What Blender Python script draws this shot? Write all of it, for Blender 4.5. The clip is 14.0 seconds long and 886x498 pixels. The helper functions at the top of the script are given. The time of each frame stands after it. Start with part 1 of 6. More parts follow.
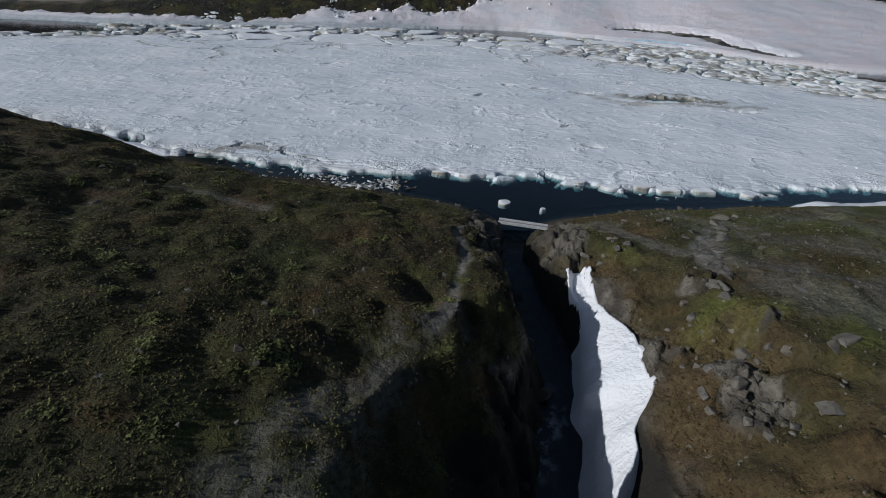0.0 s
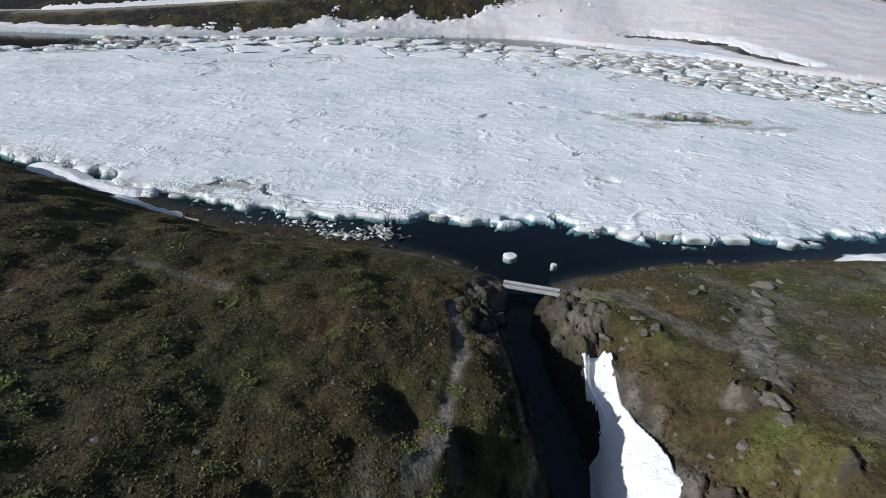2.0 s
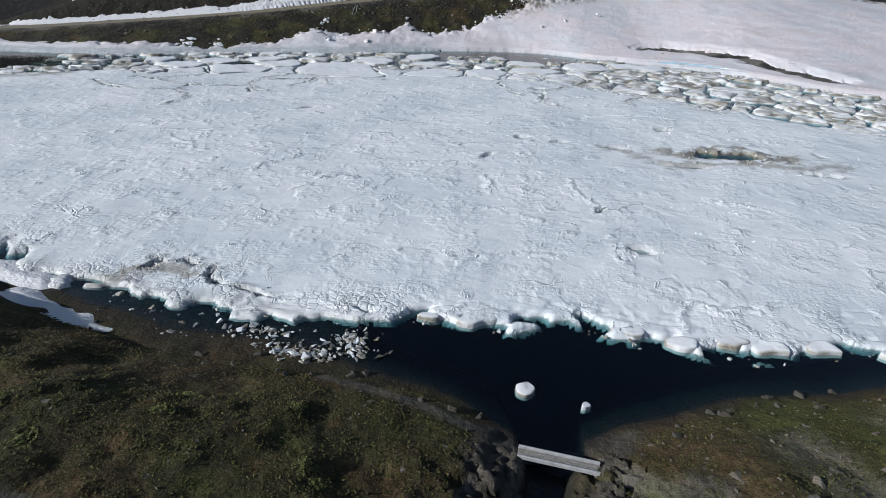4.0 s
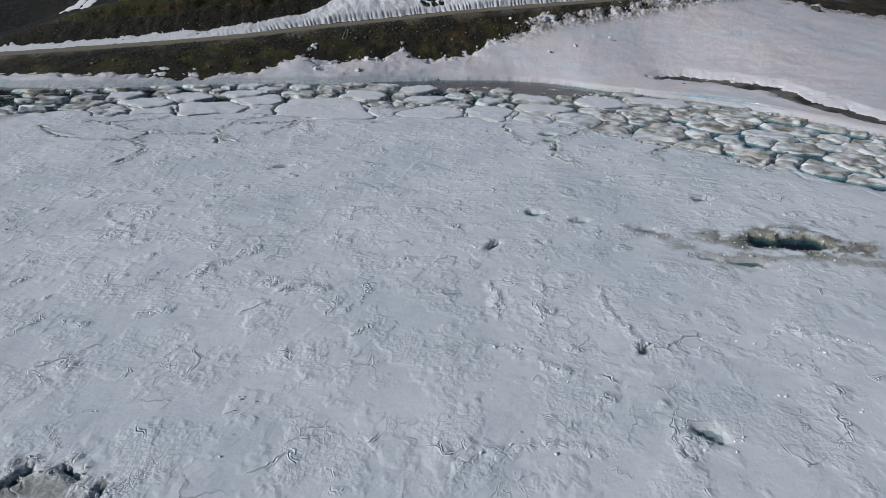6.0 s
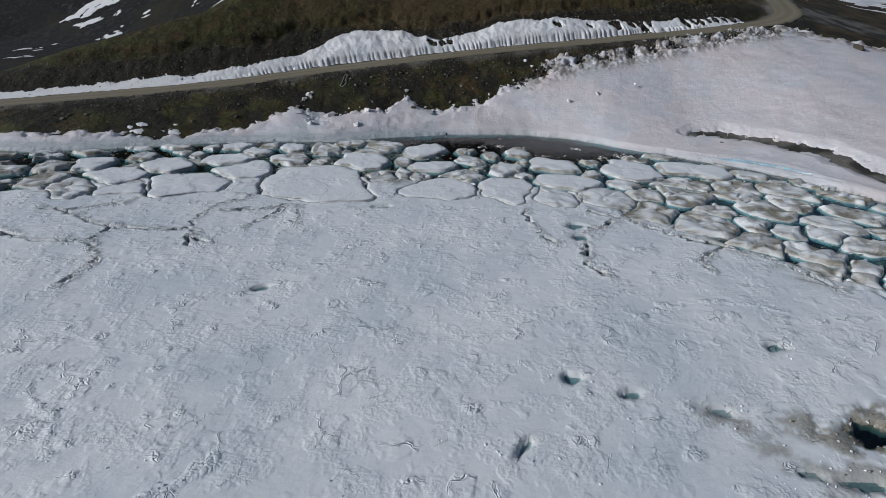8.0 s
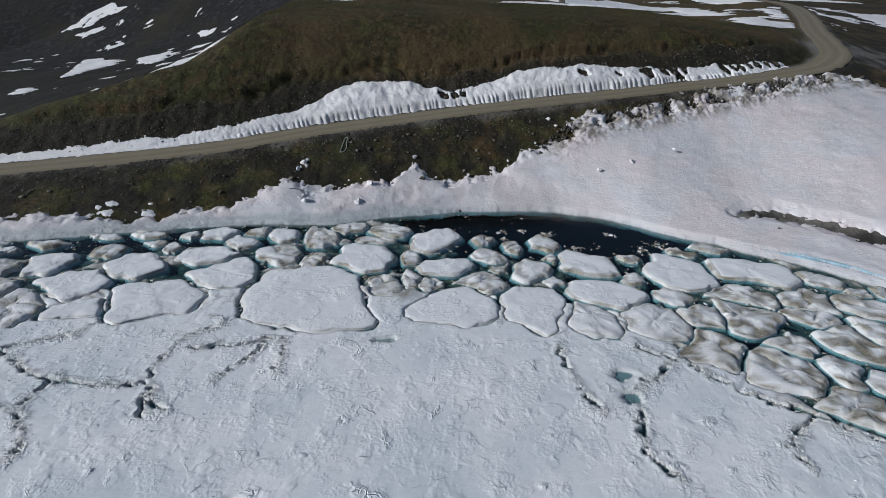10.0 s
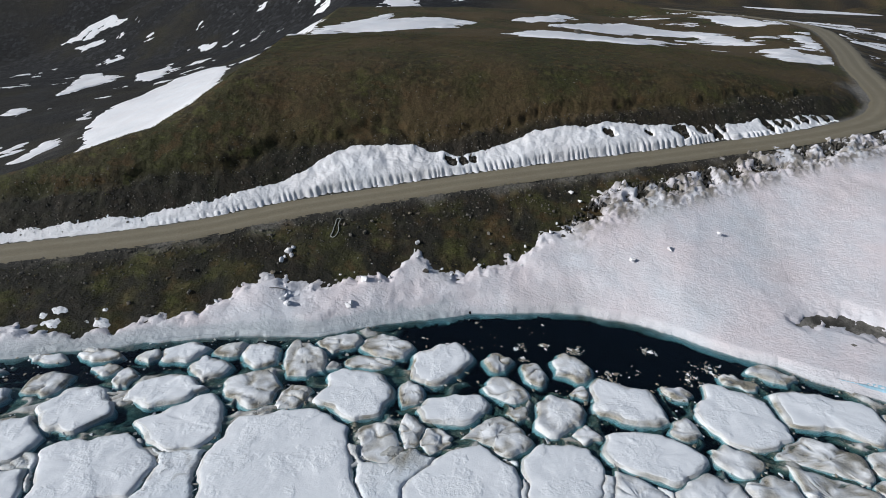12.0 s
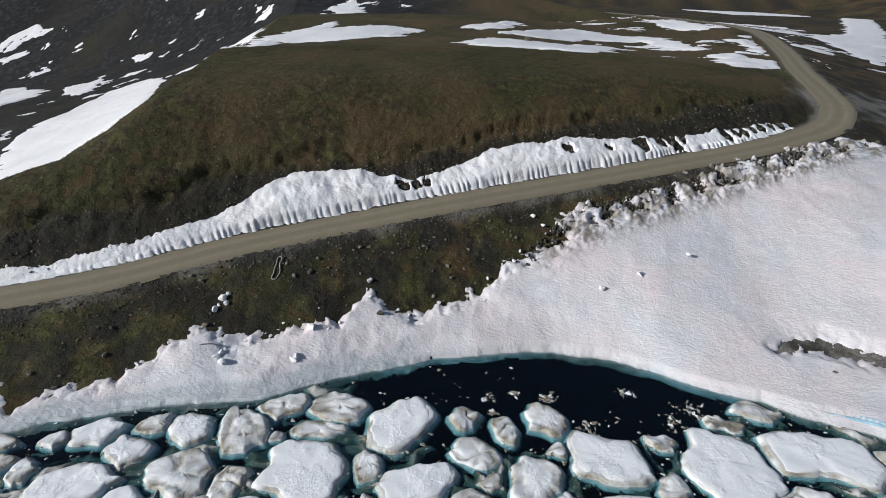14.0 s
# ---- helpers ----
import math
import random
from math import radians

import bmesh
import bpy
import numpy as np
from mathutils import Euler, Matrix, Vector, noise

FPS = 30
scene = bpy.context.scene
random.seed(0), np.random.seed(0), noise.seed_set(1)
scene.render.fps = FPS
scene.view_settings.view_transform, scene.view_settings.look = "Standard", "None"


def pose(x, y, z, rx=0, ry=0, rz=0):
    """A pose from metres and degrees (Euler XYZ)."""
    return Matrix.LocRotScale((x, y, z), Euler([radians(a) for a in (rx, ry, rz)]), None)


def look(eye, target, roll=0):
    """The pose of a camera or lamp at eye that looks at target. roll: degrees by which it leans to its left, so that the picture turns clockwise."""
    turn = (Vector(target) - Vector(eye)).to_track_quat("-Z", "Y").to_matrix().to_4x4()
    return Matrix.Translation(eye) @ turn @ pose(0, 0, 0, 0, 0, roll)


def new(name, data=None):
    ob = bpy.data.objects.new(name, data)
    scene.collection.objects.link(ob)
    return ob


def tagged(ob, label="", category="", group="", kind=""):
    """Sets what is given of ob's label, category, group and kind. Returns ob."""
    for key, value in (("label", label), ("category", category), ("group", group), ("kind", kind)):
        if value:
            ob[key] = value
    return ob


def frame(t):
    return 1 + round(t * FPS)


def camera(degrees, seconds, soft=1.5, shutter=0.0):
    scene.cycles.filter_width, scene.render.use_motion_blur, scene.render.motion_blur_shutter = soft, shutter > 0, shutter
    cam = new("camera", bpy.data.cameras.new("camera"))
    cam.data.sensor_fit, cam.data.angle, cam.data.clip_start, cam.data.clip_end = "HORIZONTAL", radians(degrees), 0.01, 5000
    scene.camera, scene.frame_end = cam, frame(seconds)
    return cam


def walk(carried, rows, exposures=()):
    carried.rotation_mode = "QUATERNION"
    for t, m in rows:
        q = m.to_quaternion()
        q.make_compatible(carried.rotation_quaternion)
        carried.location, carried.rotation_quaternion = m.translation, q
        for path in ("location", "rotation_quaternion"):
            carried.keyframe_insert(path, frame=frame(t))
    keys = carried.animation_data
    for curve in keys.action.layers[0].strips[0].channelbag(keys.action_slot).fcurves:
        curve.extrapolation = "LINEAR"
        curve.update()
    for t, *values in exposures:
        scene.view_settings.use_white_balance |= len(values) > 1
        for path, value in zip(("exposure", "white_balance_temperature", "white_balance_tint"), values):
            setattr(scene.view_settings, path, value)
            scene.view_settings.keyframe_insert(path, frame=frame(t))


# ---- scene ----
cam = camera(80.2, 14.0, soft=0.6)
METRES, EYE, TILT, LEAN, TURN = 80.0, 13.31, -29.24, -2.26, 0.0
ROWS = [
    (0.0, 0.0, 0.0, 0.0, 0.0, 0.0, -0.0),
    (0.5, 0.0029, 0.0003, 0.0112, 0.59, -0.06, -0.23),
    (1.0, 0.0049, 0.0105, 0.0206, 0.75, -0.07, -0.15),
    (1.5, 0.0065, 0.0275, 0.0301, 0.86, -0.03, -0.08),
    (2.0, 0.0078, 0.0483, 0.0411, 0.94, 0.04, 0.03),
    (2.5, 0.0085, 0.0701, 0.0528, 0.95, 0.11, 0.15),
    (3.0, 0.0094, 0.0952, 0.0663, 0.97, 0.17, 0.28),
    (3.5, 0.0107, 0.1196, 0.0848, 1.02, 0.23, 0.39),
    (6.0, 0.016, 0.2545, 0.2044, 1.22, 0.54, 0.52),
    (6.5, 0.0147, 0.2824, 0.2343, 1.27, 0.61, 0.51),
    (7.0, 0.0127, 0.3083, 0.2698, 1.36, 0.62, 0.45),
    (7.5, 0.01, 0.335, 0.3062, 1.48, 0.64, 0.36),
    (10.0, -0.0083, 0.4867, 0.5019, 2.22, 0.65, -0.11),
    (10.5, -0.0113, 0.5182, 0.5427, 2.35, 0.7, -0.17),
    (11.0, -0.0137, 0.5503, 0.584, 2.44, 0.73, -0.21),
    (11.5, -0.015, 0.583, 0.6231, 2.62, 0.81, -0.27),
    (12.0, -0.0166, 0.6153, 0.6552, 2.77, 0.92, -0.31),
    (12.5, -0.0169, 0.6437, 0.6786, 2.91, 0.99, -0.37),
    (13.0, -0.0177, 0.666, 0.694, 2.97, 1.08, -0.49),
    (13.5, -0.0185, 0.6796, 0.7013, 3.11, 1.1, -0.63),
    (13.7, -0.0184, 0.683, 0.7024, 3.05, 1.12, -0.6),
    (13.8, -0.018, 0.6845, 0.7025, 2.6, 1.13, -0.3),
    (13.9, -0.016, 0.6857, 0.7025, 0.7, 1.16, 0.9),
    (14.0, -0.0135, 0.6866, 0.7024, -1.68, 1.2, 2.38),
]
EXPOSURES = [(t, stops + 0.09, kelvin + 150, 9) for t, stops, kelvin in ((0.0, -0.73, 5800), (0.5, -0.54, 5850), (1.0, -0.27, 5900), (1.5, -0.05, 5950), (2.5, -0.1, 5900), (3.7, -0.15, 5900), (5.8, -0.75, 5900), (7.5, -0.78, 5900), (10.0, -0.6, 5900), (11.0, -0.44, 5930), (12.0, -0.28, 5980), (14.0, -0.18, 6120))]
walk(cam, [(t, pose(0, 0, EYE, TILT, LEAN, TURN) @ pose(METRES * x, METRES * y, METRES * z, 90 + pitch, roll, yaw)) for t, x, y, z, yaw, pitch, roll in ROWS], EXPOSURES)

# ---- daylight ----
SUN_HIGH, SUN_FROM = radians(25.5), Vector((-0.95, -0.3)).normalized()
world = bpy.data.worlds.new("sky")
scene.world = world
world.use_nodes = True
sky = world.node_tree.nodes.new("ShaderNodeTexSky")
sky.sky_type, sky.sun_disc, sky.sun_elevation = "NISHITA", False, SUN_HIGH
sky.sun_rotation = math.atan2(SUN_FROM.x, SUN_FROM.y)
world.node_tree.links.new(sky.outputs[0], world.node_tree.nodes["Background"].inputs[0])
world.node_tree.nodes["Background"].inputs[1].default_value = 0.075
sun = new("sun", bpy.data.lights.new("sun", "SUN"))
sun.data.energy, sun.data.angle, sun.data.color = 5.0, radians(0.55), (1.0, 0.97, 0.93)
sun.matrix_world = look((SUN_FROM.x * math.cos(SUN_HIGH) * 100, SUN_FROM.y * math.cos(SUN_HIGH) * 100, math.sin(SUN_HIGH) * 100), (0, 0, 0))

# ---- materials ----
def shader(name):
    m = bpy.data.materials.new(name)
    m.use_nodes = True
    return m, m.node_tree.nodes, m.node_tree.links, m.node_tree.nodes["Principled BSDF"]


def noise_node(nodes, links, size, detail=5, rough=0.6, kind="NOISE", coord=None):
    """A noise in world metres."""
    if kind == "NOISE":
        n = nodes.new("ShaderNodeTexNoise")
        n.inputs["Detail"].default_value, n.inputs["Roughness"].default_value = detail, rough
    else:
        n = nodes.new("ShaderNodeTexVoronoi")
    n.inputs["Scale"].default_value = 1 / size
    if coord is None:
        coord = nodes.new("ShaderNodeNewGeometry").outputs["Position"]
    links.new(coord, n.inputs["Vector"])
    return n


def ramp(nodes, links, value, stops):
    r = nodes.new("ShaderNodeValToRGB")
    while len(r.color_ramp.elements) < len(stops):
        r.color_ramp.elements.new(0.5)
    for e, (p, c) in zip(r.color_ramp.elements, stops):
        e.position = p
        e.color = (*c, 1) if len(c) == 3 else c
    links.new(value, r.inputs[0])
    return r.outputs[0]


def grey(v):
    return (v, v, v)


def mixed(nodes, links, fac, a, b, mode="MIX"):
    n = nodes.new("ShaderNodeMix")
    n.data_type, n.blend_type = "RGBA", mode
    for sock, v in ((n.inputs[0], fac), (n.inputs[6], a), (n.inputs[7], b)):
        if isinstance(v, (int, float)):
            sock.default_value = v
        elif isinstance(v, tuple):
            sock.default_value = (*v, 1)
        else:
            links.new(v, sock)
    return n.outputs[2]


def bumped(nodes, links, bsdf, height, dist, strength=1.0, below=None):
    b = nodes.new("ShaderNodeBump")
    b.inputs["Distance"].default_value, b.inputs["Strength"].default_value = dist, strength
    links.new(height, b.inputs["Height"])
    if below is not None:
        links.new(below, b.inputs["Normal"])
    if bsdf is not None:
        links.new(b.outputs[0], bsdf.inputs["Normal"])
    return b.outputs[0]


def attribute(nodes, name):
    a = nodes.new("ShaderNodeAttribute")
    a.attribute_name = name
    return a.outputs["Fac"]


def wobbled(nodes, links, size, much):
    """World places, shifted by noise."""
    place = nodes.new("ShaderNodeNewGeometry").outputs["Position"]
    n = noise_node(nodes, links, size, 3, 0.6)
    add = nodes.new("ShaderNodeVectorMath")
    add.operation = "MULTIPLY_ADD"
    add.inputs[1].default_value = (much, much, much)
    links.new(n.outputs["Color"], add.inputs[0])
    links.new(place, add.inputs[2])
    return add.outputs[0]


def tundra_material():
    m, nd, ln, bs = shader("tundra")
    big = noise_node(nd, ln, 7.0, 4, 0.6).outputs[0]
    mid = noise_node(nd, ln, 1.3, 5, 0.65).outputs[0]
    fine = noise_node(nd, ln, 0.22, 5, 0.7).outputs[0]
    heath = ramp(nd, ln, mid, [(0.32, (0.012, 0.010, 0.005)), (0.45, (0.028, 0.023, 0.010)), (0.55, (0.047, 0.037, 0.015)), (0.67, (0.100, 0.079, 0.036))])
    green = ramp(nd, ln, fine, [(0.3, (0.016, 0.017, 0.006)), (0.5, (0.036, 0.036, 0.012)), (0.72, (0.08, 0.072, 0.028))])
    c = mixed(nd, ln, ramp(nd, ln, big, [(0.42, grey(0)), (0.6, grey(1))]), heath, green)
    # Russet and moss-yellow patches.
    tint = noise_node(nd, ln, 2.4, 5, 0.62)
    c = mixed(nd, ln, ramp(nd, ln, tint.outputs[0], [(0.54, grey(0)), (0.62, grey(0.7))]), c, ramp(nd, ln, fine, [(0.3, (0.030, 0.017, 0.007)), (0.7, (0.105, 0.064, 0.024))]))
    c = mixed(nd, ln, ramp(nd, ln, tint.outputs[0], [(0.36, grey(0.65)), (0.45, grey(0))]), c, ramp(nd, ln, fine, [(0.3, (0.030, 0.033, 0.008)), (0.7, (0.105, 0.105, 0.028))]))
    lush = attribute(nd, "lush")
    c = mixed(nd, ln, lush, c, ramp(nd, ln, fine, [(0.3, (0.05, 0.068, 0.012)), (0.7, (0.165, 0.185, 0.036))]))
    rust = attribute(nd, "rust")
    c = mixed(nd, ln, rust, c, ramp(nd, ln, fine, [(0.3, (0.040, 0.026, 0.012)), (0.55, (0.088, 0.060, 0.028)), (0.75, (0.15, 0.112, 0.058))]))
    pebbles = noise_node(nd, ln, 0.16, kind="V")
    stone = ramp(nd, ln, pebbles.outputs["Color"], [(0.2, (0.09, 0.085, 0.08)), (0.8, (0.26, 0.25, 0.23))])
    where = ramp(nd, ln, pebbles.outputs["Color"], [(0.92, grey(0)), (0.95, grey(0.5))])
    c = mixed(nd, ln, where, c, stone)
    gravel = attribute(nd, "gravel")
    dust = ramp(nd, ln, fine, [(0.3, (0.080, 0.074, 0.064)), (0.7, (0.23, 0.215, 0.19))])
    c = mixed(nd, ln, gravel, c, dust)
    scree = attribute(nd, "scree")
    blocks = noise_node(nd, ln, 0.9, kind="V")
    # Scree tones also hold painted shade for the dim far slopes.
    boulder = mixed(nd, ln, ramp(nd, ln, mid, [(0.4, grey(0)), (0.62, grey(1))]), (0.007, 0.0065, 0.006), (0.022, 0.0205, 0.018))
    boulder = mixed(nd, ln, ramp(nd, ln, noise_node(nd, ln, 14.0, 5, 0.65).outputs[0], [(0.42, grey(0.65)), (0.6, grey(0))]), boulder, (0.013, 0.012, 0.009))
    c = mixed(nd, ln, scree, c, boulder)
    cell = noise_node(nd, ln, 2.6, kind="V")
    small = noise_node(nd, ln, 1.1, kind="V")
    # Boulder greys, darkened to paint in the shade of slopes turned from the sun.
    field = ramp(nd, ln, cell.outputs["Color"], [(0.15, (0.005, 0.0052, 0.0055)), (0.6, (0.012, 0.0124, 0.013)), (0.95, (0.04, 0.042, 0.044))])
    field = mixed(nd, ln, ramp(nd, ln, small.outputs["Color"], [(0.2, grey(0.5)), (0.8, grey(0))]), field, (0.008, 0.008, 0.009))
    c = mixed(nd, ln, attribute(nd, "boulders"), c, field)
    rock = attribute(nd, "rock")
    cliff = ramp(nd, ln, mid, [(0.3, (0.026, 0.022, 0.018)), (0.5, (0.07, 0.061, 0.049)), (0.68, (0.18, 0.16, 0.13))])
    c = mixed(nd, ln, rock, c, cliff)
    wet = attribute(nd, "wet")
    c = mixed(nd, ln, wet, c, (0.02, 0.018, 0.014))
    ln.new(c, bs.inputs["Base Color"])
    bs.inputs["Roughness"].default_value = 0.92
    bs.inputs["Specular IOR Level"].default_value = 0.25
    coarse = noise_node(nd, ln, 6.0, 4, 0.6).outputs[0]
    n0 = bumped(nd, ln, None, coarse, 0.3, 0.6)
    n1 = bumped(nd, ln, None, mid, 0.35, 0.8, n0)
    n2 = bumped(nd, ln, None, fine, 0.12, 1.0, n1)
    bumped(nd, ln, bs, blocks.outputs["Distance"], 0.25, 0.35, n2)
    return m


def snow_material(name, pink=0.0, dirty=0.3, cup=0.5):
    m, nd, ln, bs = shader(name)
    big = noise_node(nd, ln, 9.0, 4, 0.6).outputs[0]
    mid = noise_node(nd, ln, 0.9, 5, 0.65).outputs[0]
    fine = noise_node(nd, ln, 0.12, 4, 0.6).outputs[0]
    c = mixed(nd, ln, ramp(nd, ln, big, [(0.35, grey(0)), (0.65, grey(1))]), (0.74, 0.745, 0.76) if pink < 0.5 else (0.60, 0.605, 0.63), (0.75 - 0.1 * pink, 0.74 - 0.17 * pink, 0.74 - 0.165 * pink))
    c = mixed(nd, ln, ramp(nd, ln, mid, [(0.58, grey(0)), (0.8, grey(dirty))]), c, (0.44, 0.40, 0.36))
    c = mixed(nd, ln, attribute(nd, "soaked"), c, ramp(nd, ln, mid, [(0.35, (0.36, 0.39, 0.41)), (0.65, (0.52, 0.55, 0.56))]))
    grime = attribute(nd, "grime")
    c = mixed(nd, ln, grime, c, ramp(nd, ln, mid, [(0.3, (0.10, 0.085, 0.07)), (0.7, (0.33, 0.30, 0.26))]))
    ln.new(c, bs.inputs["Base Color"])
    bs.inputs["Roughness"].default_value = 0.62
    bs.inputs["Specular IOR Level"].default_value = 0.35
    turn = nd.new("ShaderNodeMapping")
    turn.vector_type = "TEXTURE"
    turn.inputs["Rotation"].default_value, turn.inputs["Scale"].default_value = (0, 0, -0.47), (2.2, 0.8, 1.0)
    ln.new(nd.new("ShaderNodeNewGeometry").outputs["Position"], turn.inputs[0])
    ripple = noise_node(nd, ln, 0.34, 3, 0.5, coord=turn.outputs[0]).outputs[0]
    n1 = bumped(nd, ln, None, ripple, 0.13 * cup, 1.0)
    n2 = bumped(nd, ln, None, mid, 0.10 * cup, 1.0, n1)
    pits = noise_node(nd, ln, 0.3, 3, 0.55).outputs[0]
    n3 = bumped(nd, ln, None, pits, 0.14 * cup, 1.0, n2)
    bumped(nd, ln, bs, fine, 0.045, 0.9, n3)
    return m


def ice_material(name, worn=0.45):
    m, nd, ln, bs = shader(name)
    where = nd.new("ShaderNodeNewGeometry").outputs["Position"]
    turn = nd.new("ShaderNodeMapping")
    turn.vector_type = "TEXTURE"
    turn.inputs["Rotation"].default_value, turn.inputs["Scale"].default_value = (0, 0, 0.7), (2.4, 1.0, 1.0)
    ln.new(where, turn.inputs[0])
    big = noise_node(nd, ln, 9.0, 5, 0.62).outputs[0]
    mid = noise_node(nd, ln, 1.2, 6, 0.7).outputs[0]
    streak = noise_node(nd, ln, 0.6, 5, 0.65, coord=turn.outputs[0]).outputs[0]
    fine = noise_node(nd, ln, 0.16, 5, 0.65).outputs[0]
    patch = noise_node(nd, ln, 5.0, 3, 0.5).outputs[0]
    c = mixed(nd, ln, ramp(nd, ln, big, [(0.35, grey(0)), (0.62, grey(1))]), (0.64, 0.68, 0.71) if worn > 0.3 else (0.76, 0.775, 0.79), (0.80, 0.81, 0.82))
    c = mixed(nd, ln, ramp(nd, ln, mid, [(0.56, grey(0)), (0.74, grey(worn))]), c, (0.46, 0.49, 0.51))
    c = mixed(nd, ln, ramp(nd, ln, streak, [(0.62, grey(0)), (0.78, grey(0.3))]), c, (0.86, 0.87, 0.88))
    grime = attribute(nd, "grime")
    c = mixed(nd, ln, grime, c, ramp(nd, ln, fine, [(0.3, (0.095, 0.086, 0.064)), (0.7, (0.37, 0.335, 0.26))]))
    ln.new(c, bs.inputs["Base Color"])
    bs.inputs["Roughness"].default_value = 0.55
    rough = nd.new("ShaderNodeMath")
    rough.operation = "MULTIPLY"
    ln.new(ramp(nd, ln, patch, [(0.46, grey(0.04)), (0.60, grey(1))]), rough.inputs[0])
    ln.new(streak, rough.inputs[1])
    crumb = nd.new("ShaderNodeMath")
    crumb.operation = "MULTIPLY"
    ln.new(ramp(nd, ln, noise_node(nd, ln, 3.0, 4, 0.6).outputs[0], [(0.50, grey(0.03)), (0.58, grey(1))]), crumb.inputs[0])
    ln.new(noise_node(nd, ln, 0.26, 4, 0.6).outputs[0], crumb.inputs[1])
    n1 = bumped(nd, ln, None, mid, 0.03, 1.0)
    # Short healed cracks and ridges.
    seams = noise_node(nd, ln, 4.5, kind="V", coord=wobbled(nd, ln, 2.2, 2.6))
    seams.feature = "DISTANCE_TO_EDGE"
    fine_seams = noise_node(nd, ln, 1.5, kind="V", coord=wobbled(nd, ln, 0.8, 1.2))
    fine_seams.feature = "DISTANCE_TO_EDGE"
    for net, wide, mask, deep in ((seams, 0.012, 2.6, 0.08), (fine_seams, 0.02, 3.4, 0.035)) if worn > 0.3 else ():
        line = nd.new("ShaderNodeMath")
        line.operation = "MULTIPLY"
        ln.new(ramp(nd, ln, net.outputs["Distance"], [(0.0, grey(0)), (wide, grey(1)), (2.2 * wide, grey(0.55)), (5 * wide, grey(0.5))]), line.inputs[0])
        ln.new(ramp(nd, ln, noise_node(nd, ln, mask, 3, 0.55).outputs[0], [(0.55, grey(0)), (0.64, grey(1))]), line.inputs[1])
        n1 = bumped(nd, ln, None, line.outputs[0], deep, 1.0, n1)
    n2 = bumped(nd, ln, None, rough.outputs[0], 0.07, 1.0, n1)
    n3 = bumped(nd, ln, None, crumb.outputs[0], 0.06, 1.0, n2)
    plates = noise_node(nd, ln, 0.42, kind="V", coord=wobbled(nd, ln, 0.3, 0.35))
    plates.feature = "DISTANCE_TO_EDGE"
    burst = nd.new("ShaderNodeMath")
    burst.operation = "MULTIPLY"
    ln.new(mixed(nd, ln, 0.5, ramp(nd, ln, plates.outputs["Distance"], [(0.0, grey(0)), (0.18, grey(1))]), noise_node(nd, ln, 0.3, 5, 0.75).outputs[0]), burst.inputs[0])
    ln.new(attribute(nd, "broken"), burst.inputs[1])
    n4 = bumped(nd, ln, None, burst.outputs[0], 0.08, 1.0, n3)
    bumped(nd, ln, bs, fine, 0.012, 1.0, n4)
    return m


def water_material(name, tint, gloss=True):
    m, nd, ln, bs = shader(name)
    out = nd["Material Output"]
    clear = nd.new("ShaderNodeBsdfTransparent")
    clear.inputs[0].default_value = (*tint, 1)
    if gloss:
        shine = nd.new("ShaderNodeBsdfGlossy")
        shine.inputs["Roughness"].default_value = 0.06
        waves = noise_node(nd, ln, 0.45, 4, 0.55).outputs[0]
        n = bumped(nd, ln, None, waves, 0.02, 0.6)
        ln.new(n, shine.inputs["Normal"])
        lw = nd.new("ShaderNodeLayerWeight")
        lw.inputs["Blend"].default_value = 0.5
        fr = nd.new("ShaderNodeMath")
        fr.operation = "POWER"
        fr.inputs[1].default_value = 5.0
        ln.new(lw.outputs["Facing"], fr.inputs[0])
        lift = nd.new("ShaderNodeMath")
        lift.operation, lift.use_clamp = "MULTIPLY_ADD", True
        lift.inputs[1].default_value, lift.inputs[2].default_value = 0.9, 0.06
        ln.new(fr.outputs[0], lift.inputs[0])
        mix = nd.new("ShaderNodeMixShader")
        ln.new(lift.outputs[0], mix.inputs[0])
        ln.new(clear.outputs[0], mix.inputs[1])
        ln.new(shine.outputs[0], mix.inputs[2])
        ln.new(mix.outputs[0], out.inputs[0])
    else:
        ln.new(clear.outputs[0], out.inputs[0])
    nd.remove(bs)
    return m


def rock_material(name, dark=1.0):
    m, nd, ln, bs = shader(name)
    mid = noise_node(nd, ln, 0.5, 6, 0.7).outputs[0]
    fine = noise_node(nd, ln, 0.07, 4, 0.65).outputs[0]
    info = nd.new("ShaderNodeObjectInfo").outputs["Random"]
    c = ramp(nd, ln, mid, [(0.3, tuple(dark * v for v in (0.05, 0.046, 0.04))), (0.5, tuple(dark * v for v in (0.115, 0.107, 0.094))), (0.7, tuple(dark * v for v in (0.2, 0.185, 0.16)))])
    c = mixed(nd, ln, info, c, mixed(nd, ln, 0.6, c, tuple(dark * v for v in (0.15, 0.12, 0.08))))
    lichen = ramp(nd, ln, fine, [(0.56, grey(0)), (0.66, grey(0.6))])
    c = mixed(nd, ln, lichen, c, tuple(dark * v for v in (0.06, 0.058, 0.03)))
    ln.new(c, bs.inputs["Base Color"])
    bs.inputs["Roughness"].default_value = 0.88
    n1 = bumped(nd, ln, None, mid, 0.12, 1.0)
    bumped(nd, ln, bs, fine, 0.03, 1.0, n1)
    return m


